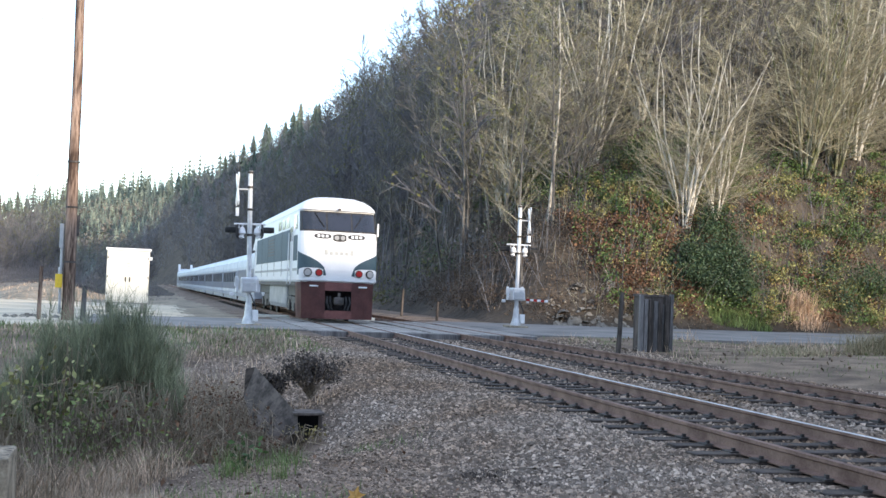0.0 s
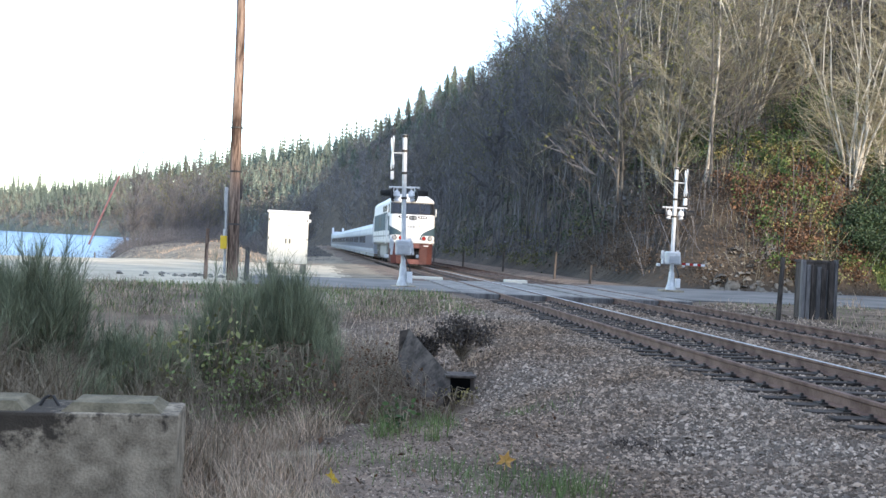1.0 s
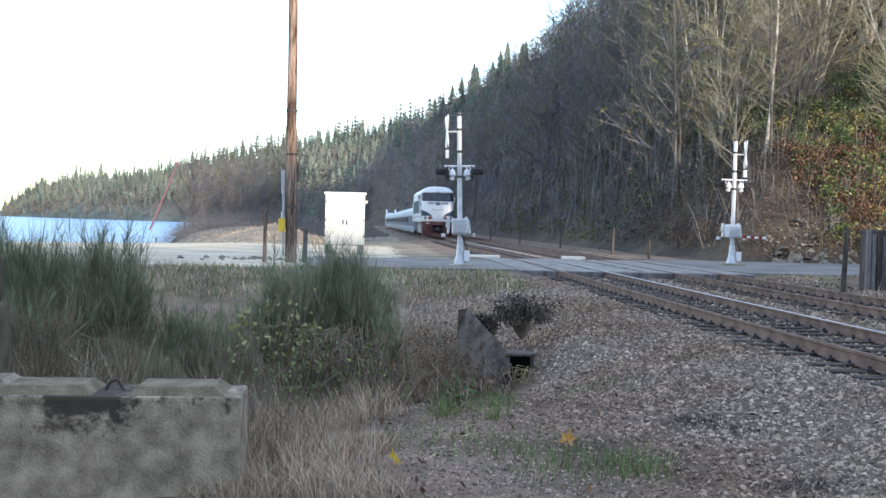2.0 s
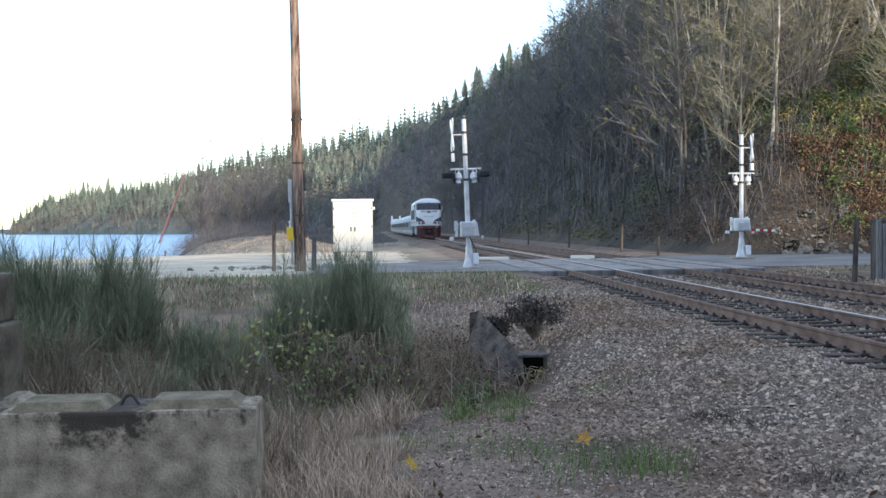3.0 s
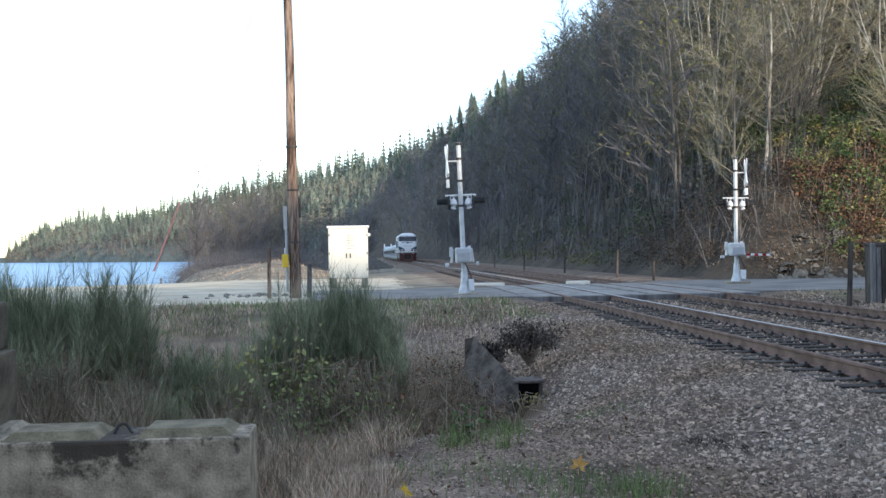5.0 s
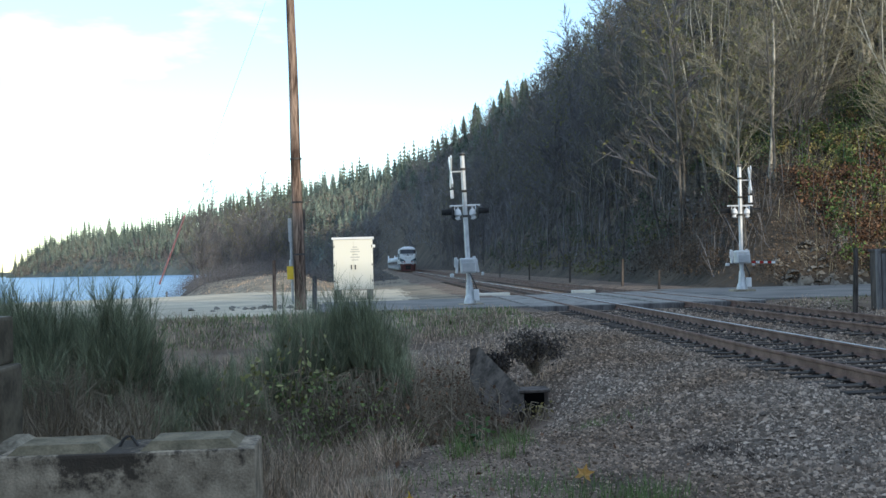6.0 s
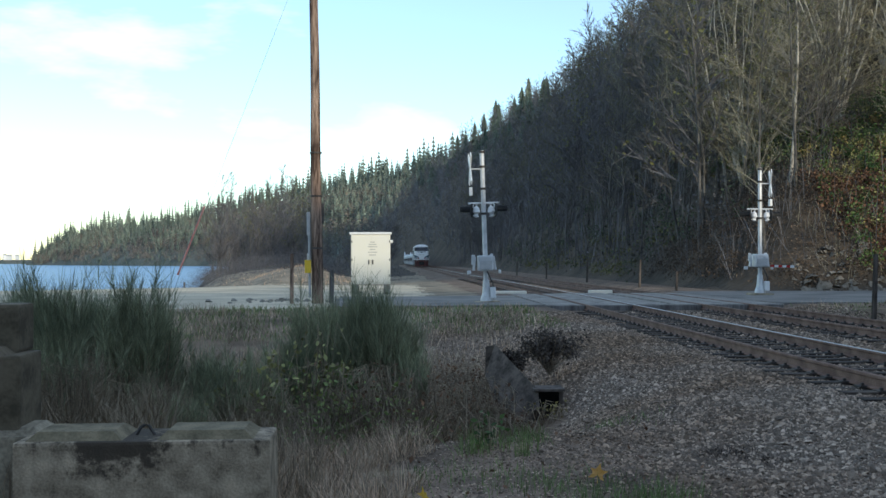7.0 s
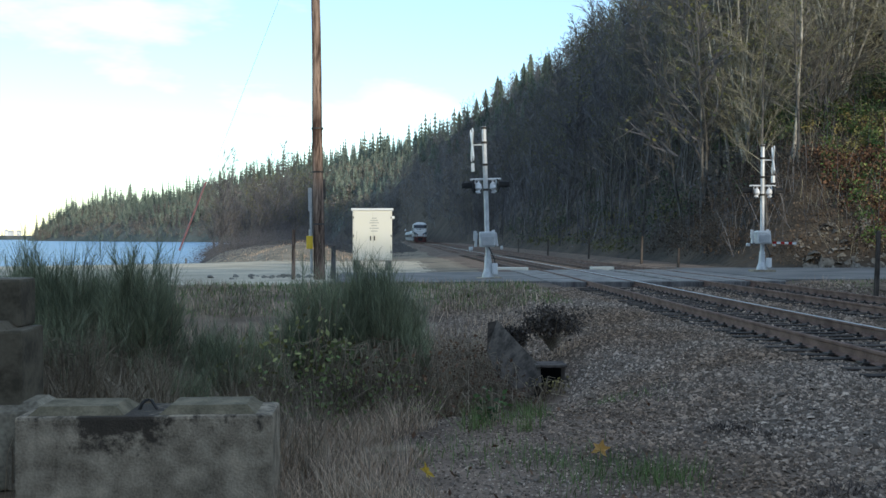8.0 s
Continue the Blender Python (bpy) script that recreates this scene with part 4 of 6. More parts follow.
def concrete_block(label, m, length=1.785, stain=True, pale=False):
    t = thing("concrete_block", label, "concrete block", m, "concrete blocks")
    bm = box(0, length, 0, 0.61, -0.25 if stain else 0, 0.63, 0.025)
    part("block_body", bm, M_CONC, t, "stained cast concrete")
    for a, b in ((0.07, 0.75), (0.98, 1.67)):
        bm = bmesh.new()
        lo = [(a, 0.04), (b, 0.04), (b, 0.57), (a, 0.57)]
        hi = [(a + 0.075, 0.1), (b - 0.075, 0.1), (b - 0.075, 0.48), (a + 0.075, 0.48)]
        v0, v1 = [bm.verts.new((x, y, 0.625)) for x, y in lo], [bm.verts.new((x, y, 0.69)) for x, y in hi]
        bm.faces.new(v1), bm.faces.new(v0[::-1])
        for k in range(4):
            bm.faces.new((v0[k], v0[(k + 1) % 4], v1[(k + 1) % 4], v1[k]))
        part("key_ridge", bm, M_CONC, t, "raised interlocking ridge")
    part("lifting_loop", tube([(0.78, 0.3, 0.6), (0.82, 0.3, 0.68), (0.85, 0.3, 0.70), (0.88, 0.3, 0.70), (0.94, 0.3, 0.6)], 0.012, 6), M_STEEL, t, "bent rusty lifting loop")
    if not stain and not pale:
        # Dark tone over the whole upper block stands for its side in shadow.
        t.children[0].data.materials[0] = M_STACK
        for o in t.children[1:3]:
            o.data.materials[0] = M_STACK
    if stain:
        t.children[0].data.materials[0] = M_STAINED
        for o in t.children[1:3]:
            o.data.materials[0] = M_LIP
    return t


concrete_block("weathered concrete block with a dark damp stain", pose(-2.62, 7.6, -0.485, 0, 0, 0.6))
concrete_block("weathered concrete block at the bottom of a stack", pose(-4.42, 8.55, -0.60, 0, 0, 2), stain=False, pale=True)
concrete_block("weathered concrete block stacked on another, darkened for its shaded side", pose(-4.71, 8.62, 0.03, 0, 0, 2), stain=False)
o = tagged(mesh_ob("timber_baulk", box(-4.6, -3.03, 8.95, 9.35, 0.66, 1.06, 0.03), M_STACK), "dark timber baulk lying on stacked blocks", "timber")

# culvert with wing wall
M_VOID = mat("culvert_shade_black", (0.004, 0.004, 0.004), (0.006, 0.006, 0.006), rough=1.0, bump=0, spec=0.0)
M_MOULD = mat("blackened_concrete", (0.050, 0.041, 0.035), (0.163, 0.132, 0.112), rough=0.95, scale=5, fine=22, bump=0.5)
t = thing("culvert", "old concrete culvert mouth with shade-black block as opening and wing wall", "culvert", kind="structure")
bm = box(2.16, 2.6, 15.9, 16.1, -1.25, -0.5, 0.02)
# No hole is cut: a near-black block stands for the shade inside.
part("culvert_mouth", box(2.21, 2.50, 15.66, 15.74, -0.74, -0.54), M_VOID, t, "black block for the shade inside the culvert mouth")
part("headwall", bm, M_MOULD, t)
part("lintel", box(2.14, 2.6, 15.7, 16.2, -0.53, -0.49, 0.01), M_MOULD, t)
bm = bmesh.new()
pts = [(1.56, 17.2, 0.02), (1.70, 17.1, 0.06), (2.24, 15.75, -0.55), (2.20, 15.6, -0.78), (1.86, 15.9, -0.86), (1.62, 16.5, -0.74), (1.53, 17.0, -0.40)]
bm.faces.new([bm.verts.new(p) for p in pts])
bmesh.ops.solidify(bm, geom=list(bm.faces), thickness=0.12)
part("wing_wall", bm, M_MOULD, t, "dark mossy wing wall")


# ---- plants: building blocks ----
def bars(P0, P1, R0, R1, sides=3):
    """Vertices and quads of many thin tapered bars."""
    P0, P1 = np.asarray(P0, float), np.asarray(P1, float)
    n = len(P0)
    d = P1 - P0
    d = d / np.maximum(np.linalg.norm(d, axis=1, keepdims=True), 1e-6)
    ref = np.where(np.abs(d[:, 2:3]) > 0.9, np.array([[1.0, 0, 0]]), np.array([[0, 0, 1.0]]))
    a = np.cross(d, ref)
    a /= np.linalg.norm(a, axis=1, keepdims=True)
    b = np.cross(d, a)
    k = np.arange(sides) * math.tau / sides
    ring = a[:, None] * np.cos(k)[None, :, None] + b[:, None] * np.sin(k)[None, :, None]
    v = np.concatenate([P0[:, None] + ring * np.asarray(R0)[:, None, None], P1[:, None] + ring * np.asarray(R1)[:, None, None]], 1)
    q = np.array([(i, (i + 1) % sides, sides + (i + 1) % sides, sides + i) for i in range(sides)])
    f = (q[None] + (np.arange(n) * 2 * sides)[:, None, None]).reshape(-1, 4)
    return v.reshape(-1, 3), f


def ribbons(P0, P1, R0, R1):
    """Flat tapered strips for the finest, far twigs."""
    P0, P1 = np.asarray(P0, float), np.asarray(P1, float)
    d = P1 - P0
    k = np.arange(len(P0))
    ref = np.stack([np.sin(k * 2.4), np.cos(k * 2.4), 0.3 * np.sin(k * 1.7)], 1)
    w = np.cross(d, ref)
    w /= np.linalg.norm(w, axis=1, keepdims=True) + 1e-9
    a, b = np.asarray(R0)[:, None] * 1.35, np.asarray(R1)[:, None] * 1.35
    v = np.stack([P0 - w * a, P0 + w * a, P1 + w * b, P1 - w * b], 1).reshape(-1, 3)
    return v, np.arange(len(v)).reshape(-1, 4)


def quick_mesh(name, verts, faces, material, extra=None):
    """A mesh from arrays; faces all with the same number of corners."""
    me = bpy.data.meshes.new(name)
    faces = np.asarray(faces, dtype=np.int32)
    me.vertices.add(len(verts)), me.loops.add(faces.size), me.polygons.add(len(faces))
    me.vertices.foreach_set("co", np.asarray(verts, dtype=np.float32).ravel())
    me.loops.foreach_set("vertex_index", faces.ravel())
    me.polygons.foreach_set("loop_start", np.arange(0, faces.size, faces.shape[1], dtype=np.int32))
    me.update(calc_edges=True)
    me.materials.append(material)
    return me


def leaf_quads(g, centres, size, flat=0.0):
    """Small pointed leaves at random turns round the given places."""
    n = len(centres)
    a = g.normal(size=(n, 3))
    a /= np.linalg.norm(a, axis=1, keepdims=True)
    c = g.normal(size=(n, 3))
    c[:, 2] += flat
    b = np.cross(a, c)
    b /= np.linalg.norm(b, axis=1, keepdims=True) + 1e-6
    s = size * g.uniform(0.5, 1.25, (n, 1))
    P = np.asarray(centres)
    return np.stack([P - a * s, P + b * s * 0.55 + a * s * 0.1, P + a * s, P - b * s * 0.55 + a * s * 0.1], 1).reshape(-1, 3)


def quads_of(verts):
    return np.arange(len(verts), dtype=np.int32).reshape(-1, 4)


def tree_data(g, h, stems=1, spread=0.12, branches=14, twigs=6, thick=0.011, twig_r=0.012, low=0.3, up=0.7, reach=0.28, bend=0.05):
    """Bars of stems and of the branches and twigs, and the twig ends."""
    sp0, sp1, sr0, sr1, tp0, tp1, tr0, tr1, ends = ([] for _ in range(9))
    for s in range(stems):
        az = g.uniform(0, math.tau)
        lean = spread * g.uniform(0.3, 1.0) if stems > 1 else g.normal() * spread * 0.5
        hh = h * (1 if stems == 1 else g.uniform(0.65, 1.0))
        p = np.array([math.cos(az), math.sin(az), 0]) * (0.25 * (stems > 1))
        d = np.array([math.cos(az) * lean, math.sin(az) * lean, 1.0])
        n = 8
        r = h * thick * g.uniform(0.75, 1.1)
        pts, rad = [p], [r * 1.25]
        for k in range(n):
            d = d + np.array([g.normal() * bend, g.normal() * bend, 0.02])
            p = p + d / np.linalg.norm(d) * hh / n
            pts.append(p), rad.append(r * (1 - 0.9 * (k + 1) / n))
        sp0 += pts[:-1]
        sp1 += pts[1:]
        sr0 += rad[:-1]
        sr1 += rad[1:]
        pts = np.array(pts)
        for b in range(branches):
            u = low + (1 - low) * (b + g.random()) / branches
            i = min(int(u * n), n - 1)
            q = pts[i] + (pts[i + 1] - pts[i]) * (u * n - i)
            a = g.uniform(0, math.tau)
            if stems > 1 and g.random() < 0.6:
                a = az + g.normal() * 0.9
            L = hh * reach * (1.15 - 0.75 * u) * g.uniform(0.6, 1.25)
            e = np.array([math.cos(a), math.sin(a), up * g.uniform(0.4, 1.5)])
            e /= np.linalg.norm(e)
            br = max(r * 0.34 * (1.1 - u), twig_r * 1.3)
            m1 = q + e * L * 0.5
            e2 = e + np.array([g.normal() * 0.15, g.normal() * 0.15, 0.28])
            m2 = m1 + e2 / np.linalg.norm(e2) * L * 0.5
            tp0 += [q, m1]
            tp1 += [m1, m2]
            tr0 += [br, br * 0.7]
            tr1 += [br * 0.7, br * 0.3]
            for t in range(twigs):
                w = g.uniform(0.25, 1.0)
                o = q + (m1 - q) * w * 2 if w < 0.5 else m1 + (m2 - m1) * (w * 2 - 1)
                f = e + g.normal(size=3) * 0.5 + np.array([0, 0, 0.35])
                f /= np.linalg.norm(f)
                tl = L * g.uniform(0.25, 0.6)
                x = o + f * tl
                tp0.append(o), tp1.append(x), tr0.append(twig_r), tr1.append(twig_r * 0.35)
                ends.append(o + f * tl * g.uniform(0.4, 1.0))
    return (sp0, sp1, sr0, sr1), (tp0, tp1, tr0, tr1), np.array(ends)


def tree_kind(seed, bark, twig, leaf=None, leaves=0.0, leaf_size=0.07, sides=5, far=False, **kw):
    """Meshes of one kind of tree: trunk, twigs, leaves."""
    g = np.random.default_rng(seed)
    a, b, ends = tree_data(g, **kw)
    trunk = quick_mesh("trunk", *bars(*a, sides=sides), bark)
    crown = quick_mesh("crown", *(ribbons(*b) if far else bars(*b, sides=3)), twig)
    lm = None
    if leaf and leaves:
        n = int(len(ends) * leaves)
        c = ends[g.integers(0, len(ends), n)] + g.normal(size=(n, 3)) * 0.25
        v = leaf_quads(g, c, leaf_size)
        lm = quick_mesh("leaves", v, quads_of(v), leaf)
    return trunk, crown, lm


def plant_tree(name, meshes, label, m, group="", category="tree"):
    t = thing(name, label, category, m, group)
    for n, me in zip(("trunk", "crown", "leaves"), meshes):
        if me:
            o = new(n, me)
            o.parent = t
    return t


def at_ground(x, y, turn=0.0, size=1.0, sink=0.15, lx=0.0, ly=0.0):
    m = pose(x, y, float(ground_z(x, y)) - sink, lx, ly, turn)
    return m @ Matrix.Diagonal((size, size, size, 1))


G = np.random.default_rng(21)
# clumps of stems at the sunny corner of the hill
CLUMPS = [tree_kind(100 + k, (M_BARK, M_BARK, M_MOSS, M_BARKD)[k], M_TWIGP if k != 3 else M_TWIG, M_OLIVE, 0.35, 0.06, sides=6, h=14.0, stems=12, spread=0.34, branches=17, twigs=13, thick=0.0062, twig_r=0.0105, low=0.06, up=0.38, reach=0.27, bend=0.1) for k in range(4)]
for x, y, k, s in ((28.4, 53.4, 0, 0.95), (30.6, 54.0, 1, 0.75), (39.5, 58.8, 2, 1.15), (42.5, 60.0, 2, 1.2), (35.0, 60.0, 3, 1.1), (45.0, 61.5, 1, 1.2), (23.6, 58.0, 3, 0.8), (50.0, 63.0, 0, 1.2), (40.0, 66.0, 0, 1.2), (30.5, 64.0, 1, 1.15), (48, 68, 3, 1.2), (25.8, 60.5, 1, 1.0), (34, 68, 2, 1.1), (54, 66, 1, 1.2), (27.5, 68, 0, 1.1), (37, 74, 1, 1.2), (21.6, 64, 1, 1.0)):
    plant_tree("maple_tree", CLUMPS[k], "bare pale many-stemmed maple on the hillside" if k != 2 else "bare mossy many-stemmed maple on the hillside", at_ground(x, y, G.uniform(0, 360), s), "bare maples on the hill")
# slim alders with some leaves left
ALDERS = [tree_kind(200 + k, M_ALDER if k % 2 else M_BARKD, M_TWIGM if k < 3 else M_TWIG, M_OLIVE, 1.1, 0.07, sides=5, h=16.0, stems=1 + (k == 3), spread=0.16, branches=40, twigs=18, thick=0.0062, twig_r=0.0095, low=0.15, up=0.7, reach=0.17, bend=0.05) for k in range(5)]
spots = [(17.8, 52), (21.3, 56), (20.2, 61), (21.5, 66), (18.2, 63), (19.5, 70), (22.5, 72), (24.5, 67), (26, 72), (29, 70), (32, 66), (35, 72), (40, 70), (45, 72), (50, 66), (18.6, 78), (21, 80), (24, 79), (28, 80), (33, 78), (38, 80), (17.7, 86), (20, 90), (23, 92), (27, 90), (52, 74), (47, 80), (31, 90), (36, 92), (20.6, 54.5), (23.8, 60.5)]
for i, (x, y) in enumerate(spots):
    # Pale-barked kinds only at the sunny bearing; dark bark stands for shade elsewhere.
    plant_tree("alder_tree", ALDERS[i % 5 if x / y > 0.27 else 2 + 2 * (i % 2)], "slender grey alder with a few olive leaves", at_ground(x + G.normal() * 0.4, y + G.normal() * 0.6, G.uniform(0, 360), G.uniform(0.8, 1.15), ly=G.normal() * 3 - 3, lx=G.normal() * 2), "alders on the hill")
# woods further along the line, mostly in the shade-dark twig colour
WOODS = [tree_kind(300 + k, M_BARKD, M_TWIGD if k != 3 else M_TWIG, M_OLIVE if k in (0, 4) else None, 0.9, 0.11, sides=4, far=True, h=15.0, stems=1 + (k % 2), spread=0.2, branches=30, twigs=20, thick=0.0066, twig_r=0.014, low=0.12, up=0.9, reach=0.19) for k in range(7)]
n = 0
while n < 380:
    y = 62 + 300 * G.random() ** 1.6
    x = 17.0 + G.gamma(1.5, 16) * (0.6 + y / 300)
    s = float(hill_in(x, y))
    if s < 1.2 or s > 80 or (y < 80 and x < 30 and G.random() < 0.6) or x / y > 0.85:
        continue
    plant_tree("woodland_tree", WOODS[n % 7], "bare dark tree in the wood on the slope", at_ground(x, y, G.uniform(0, 360), G.uniform(0.75, 1.15) * (1.16 if 0.18 < x / y < 0.34 else 1.0)), "trees of the hillside wood")
    n += 1
# trees and brush on the shore side, past the lot
for k in range(124):
    if k < 66:
        y = G.uniform(150, 235)
        x = -0.150 * y + G.uniform(-2.5, 14)
        s = G.uniform(0.65, 1.05)
    else:
        y = G.uniform(240, 480)
        x = G.uniform(-0.12 * y - 8, 1.0 - 0.03 * (y - 240))
        s = G.uniform(0.7, 1.15)
    plant_tree("shore_tree", WOODS[k % 7], "bare dark tree in the shore thicket", at_ground(x, y, G.uniform(0, 360), s), "trees by the shore")
SNAG = tree_kind(410, M_BARKD, M_TWIGD, sides=4, h=17.0, stems=2, spread=0.2, branches=6, twigs=2, thick=0.008, twig_r=0.045, low=0.5, up=1.2, reach=0.16)
plant_tree("bare_snag", SNAG, "tall bare snag above the shore thicket", at_ground(-27.5, 200, 30, 1.0))


def conifer_arrays(g, h, width, tiers=9, per=7):
    """Layered drooping boughs as triangles, round a narrow stem."""
    tri = []
    for k in range(tiers):
        u = (k + 0.4) / tiers
        z = h * (0.12 + 0.86 * u)
        r = width * (1 - u) ** 0.85 * g.uniform(0.8, 1.15) + 0.04 * width
        a0 = g.uniform(0, 6)
        for j in range(per):
            a = a0 + j * math.tau / per + g.normal() * 0.15
            rr = r * g.uniform(0.5, 1.3)
            w = 0.9 * math.tau / per / 2 * 1.3
            tip = (math.cos(a) * rr, math.sin(a) * rr, z - 0.35 * rr)
            b0 = (math.cos(a - w) * rr * 0.35, math.sin(a - w) * rr * 0.35, z - 0.02 * h)
            b1 = (math.cos(a + w) * rr * 0.35, math.sin(a + w) * rr * 0.35, z - 0.02 * h)
            top = (0, 0, z + 0.09 * h)
            tri += [top, b0, tip, top, tip, b1]
    return np.array(tri)


FIRS = [conifer_arrays(np.random.default_rng(500 + k), 1.0, 0.15 + 0.035 * (k % 3), 8, 5) for k in range(6)]
FIR_ME = []
for k in range(3):
    v = conifer_arrays(np.random.default_rng(520 + k), 20.0, 6.2, 13, 9)
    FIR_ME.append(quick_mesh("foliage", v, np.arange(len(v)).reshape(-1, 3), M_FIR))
FIR_TRUNK = quick_mesh("trunk", *bars([(0, 0, -1)], [(0, 0, 19)], [0.35], [0.04], 6), M_BARKD)


def plant_fir(x, y, s):
    t = thing("fir_tree", "dark green fir on the ridge", "tree", at_ground(x, y, G.uniform(0, 360), s, 0.5), "firs on the ridge")
    for n_, me_ in (("foliage", FIR_ME[int(G.integers(0, 3))]), ("trunk", FIR_TRUNK)):
        o = new(n_, me_)
        o.parent = t


for k in range(150):
    y = G.uniform(300, 640)
    x = y * (-0.12 + 0.27 * G.random() ** 0.8)
    if hill_in(x, y) < 12 + 22 * G.random():
        continue
    plant_fir(x, y, 0.34 + 0.5 * G.random() ** 1.6)


# the wood further off along the slope, too dense to tell apart
def lite_tree(g):
    a, b, _ = tree_data(g, h=14.0, stems=1, spread=0.2, branches=12, twigs=8, thick=0.009, twig_r=0.05, low=0.1, up=0.9, reach=0.24)
    return bars(*a, sides=3), ribbons(*b)


LITE = [lite_tree(np.random.default_rng(600 + k)) for k in range(6)]
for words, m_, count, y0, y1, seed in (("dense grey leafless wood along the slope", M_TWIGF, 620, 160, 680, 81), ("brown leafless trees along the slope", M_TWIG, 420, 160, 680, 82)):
    gg = np.random.default_rng(seed)
    vs, fs, o_ = [], [], 0
    while len(vs) < 2 * count:
        y = gg.uniform(y0, y1)
        x = gg.uniform(-110, 150)
        s = float(hill_in(x, y))
        if s < 3 or s > 120 or not -0.16 < x / y < 0.42:
            continue
        k, t, z = gg.uniform(0.6, 1.02) * (1.25 if x / y > 0.17 else 1.0), gg.uniform(0, math.tau), float(ground_z(x, y)) - 0.3
        r = np.array([[math.cos(t), -math.sin(t), 0], [math.sin(t), math.cos(t), 0], [0, 0, 1]])
        for v, f in LITE[int(gg.integers(0, 6))]:
            vs.append((v * k) @ r.T + np.array([x, y, z])), fs.append(f + o_)
            o_ += len(v)
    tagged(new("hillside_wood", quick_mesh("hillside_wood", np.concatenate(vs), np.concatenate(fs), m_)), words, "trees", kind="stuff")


# far wooded bluff round the bay
def ridge_line(a):
    """Height of the far ridge over the eye, as a slope, by the bearing's tangent."""
    return np.interp(a, [-0.33, -0.312, -0.30, -0.266, -0.203, -0.136, -0.099, -0.047, 0.0, 0.05, 0.12], [0.0, 0.009, 0.022, 0.034, 0.039, 0.054, 0.064, 0.075, 0.085, 0.098, 0.115])


def far_dist(a):
    return np.interp(a, [-0.33, -0.2, 0.05, 0.12], [1750, 1450, 900, 850])


def bluff_point(a, u):
    """u: 0 at the shore, 1 on the ridge, past 1 behind it."""
    d = far_dist(a)
    top = ridge_line(a) * d * 0.88 + 0.6
    k = np.clip(u, 0, 1)
    dd = d - 300 * (1 - u) * (0.35 + 0.65 * np.clip((a + 0.33) / 0.1, 0, 1))
    z = -3.6 + (top + 3.6) * (k ** 0.8) - 30 * np.clip(u - 1, 0, 1)
    return a * dd, dd, z


A, U = np.meshgrid(np.linspace(-0.332, 0.13, 90), np.linspace(0, 1.3, 24))
bx, by, bz = bluff_point(A, U)
bz = bz + 2.5 * rough_z(bx, by, 60) * (U > 0.05)
i = np.arange(89 * 23)
q = (i // 89) * 90 + i % 89
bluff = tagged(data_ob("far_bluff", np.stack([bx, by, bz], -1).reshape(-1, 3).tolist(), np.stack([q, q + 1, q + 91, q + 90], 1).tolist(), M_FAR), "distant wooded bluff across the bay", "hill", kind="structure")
g = np.random.default_rng(31)
tri, brown = [], []
for k in range(4200):
    a = g.uniform(-0.325, 0.11)
    u = 1.02 * g.random() ** 0.8 + 0.02
    x, y, z = bluff_point(np.array(a), np.array(u))
    zz = float(z) - 1
    s = g.uniform(9, 19) * (1.0 if u > 0.25 else 0.7)
    if u > 0.85 and g.random() < 0.5:
        s *= g.uniform(1.2, 1.9)
    low_brown = g.random() < (0.75 if u < 0.3 else 0.25 if u < 0.85 else 0.0)
    if low_brown:
        c = np.array([x, y, zz]) + g.normal(size=(80, 3)) * np.array([s * 0.24, s * 0.24, s * 0.18]) + np.array([0, 0, s * 0.38])
        v = leaf_quads(g, c, s * 0.055)
        brown.append(v)
    else:
        v = FIRS[k % 6]
        t = g.uniform(0, math.tau)
        r = np.array([[math.cos(t), -math.sin(t), 0], [math.sin(t), math.cos(t), 0], [0, 0, 1]])
        tri.append((v * s) @ r.T + np.array([x, y, zz]))
v = np.concatenate(tri)
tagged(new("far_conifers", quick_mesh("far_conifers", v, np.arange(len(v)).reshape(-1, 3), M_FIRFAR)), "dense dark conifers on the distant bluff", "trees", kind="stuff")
# Bare wood toned up with the haze of the far bluff.
M_FARB = mat("far_wood_haze_tint", (0.132, 0.120, 0.118), (0.240, 0.202, 0.162), rough=0.95, scale=0.012, fine=0.2, bump=0, island=0.35)
v = np.concatenate(brown)
tagged(new("far_broadleaves", quick_mesh("far_broadleaves", v, quads_of(v), M_FARB)), "brown leafless trees on the distant bluff", "trees", kind="stuff")
# low far coast with pale houses beyond the point
bm = bmesh.new()
ring = [bm.verts.new((x, y, z)) for x, y, z in ((-1500, 2600, -4), (-700, 2600, -4), (-700, 2650, 6), (-1500, 2650, 9))]
bm.faces.new(ring)
back = [bm.verts.new((x, 3200, 6)) for x in (-700, -1500)]
bm.faces.new((ring[3], ring[2], back[0], back[1]))
tagged(mesh_ob("far_coast", bm, M_FAR), "low far coast across the water", "coast", kind="structure")
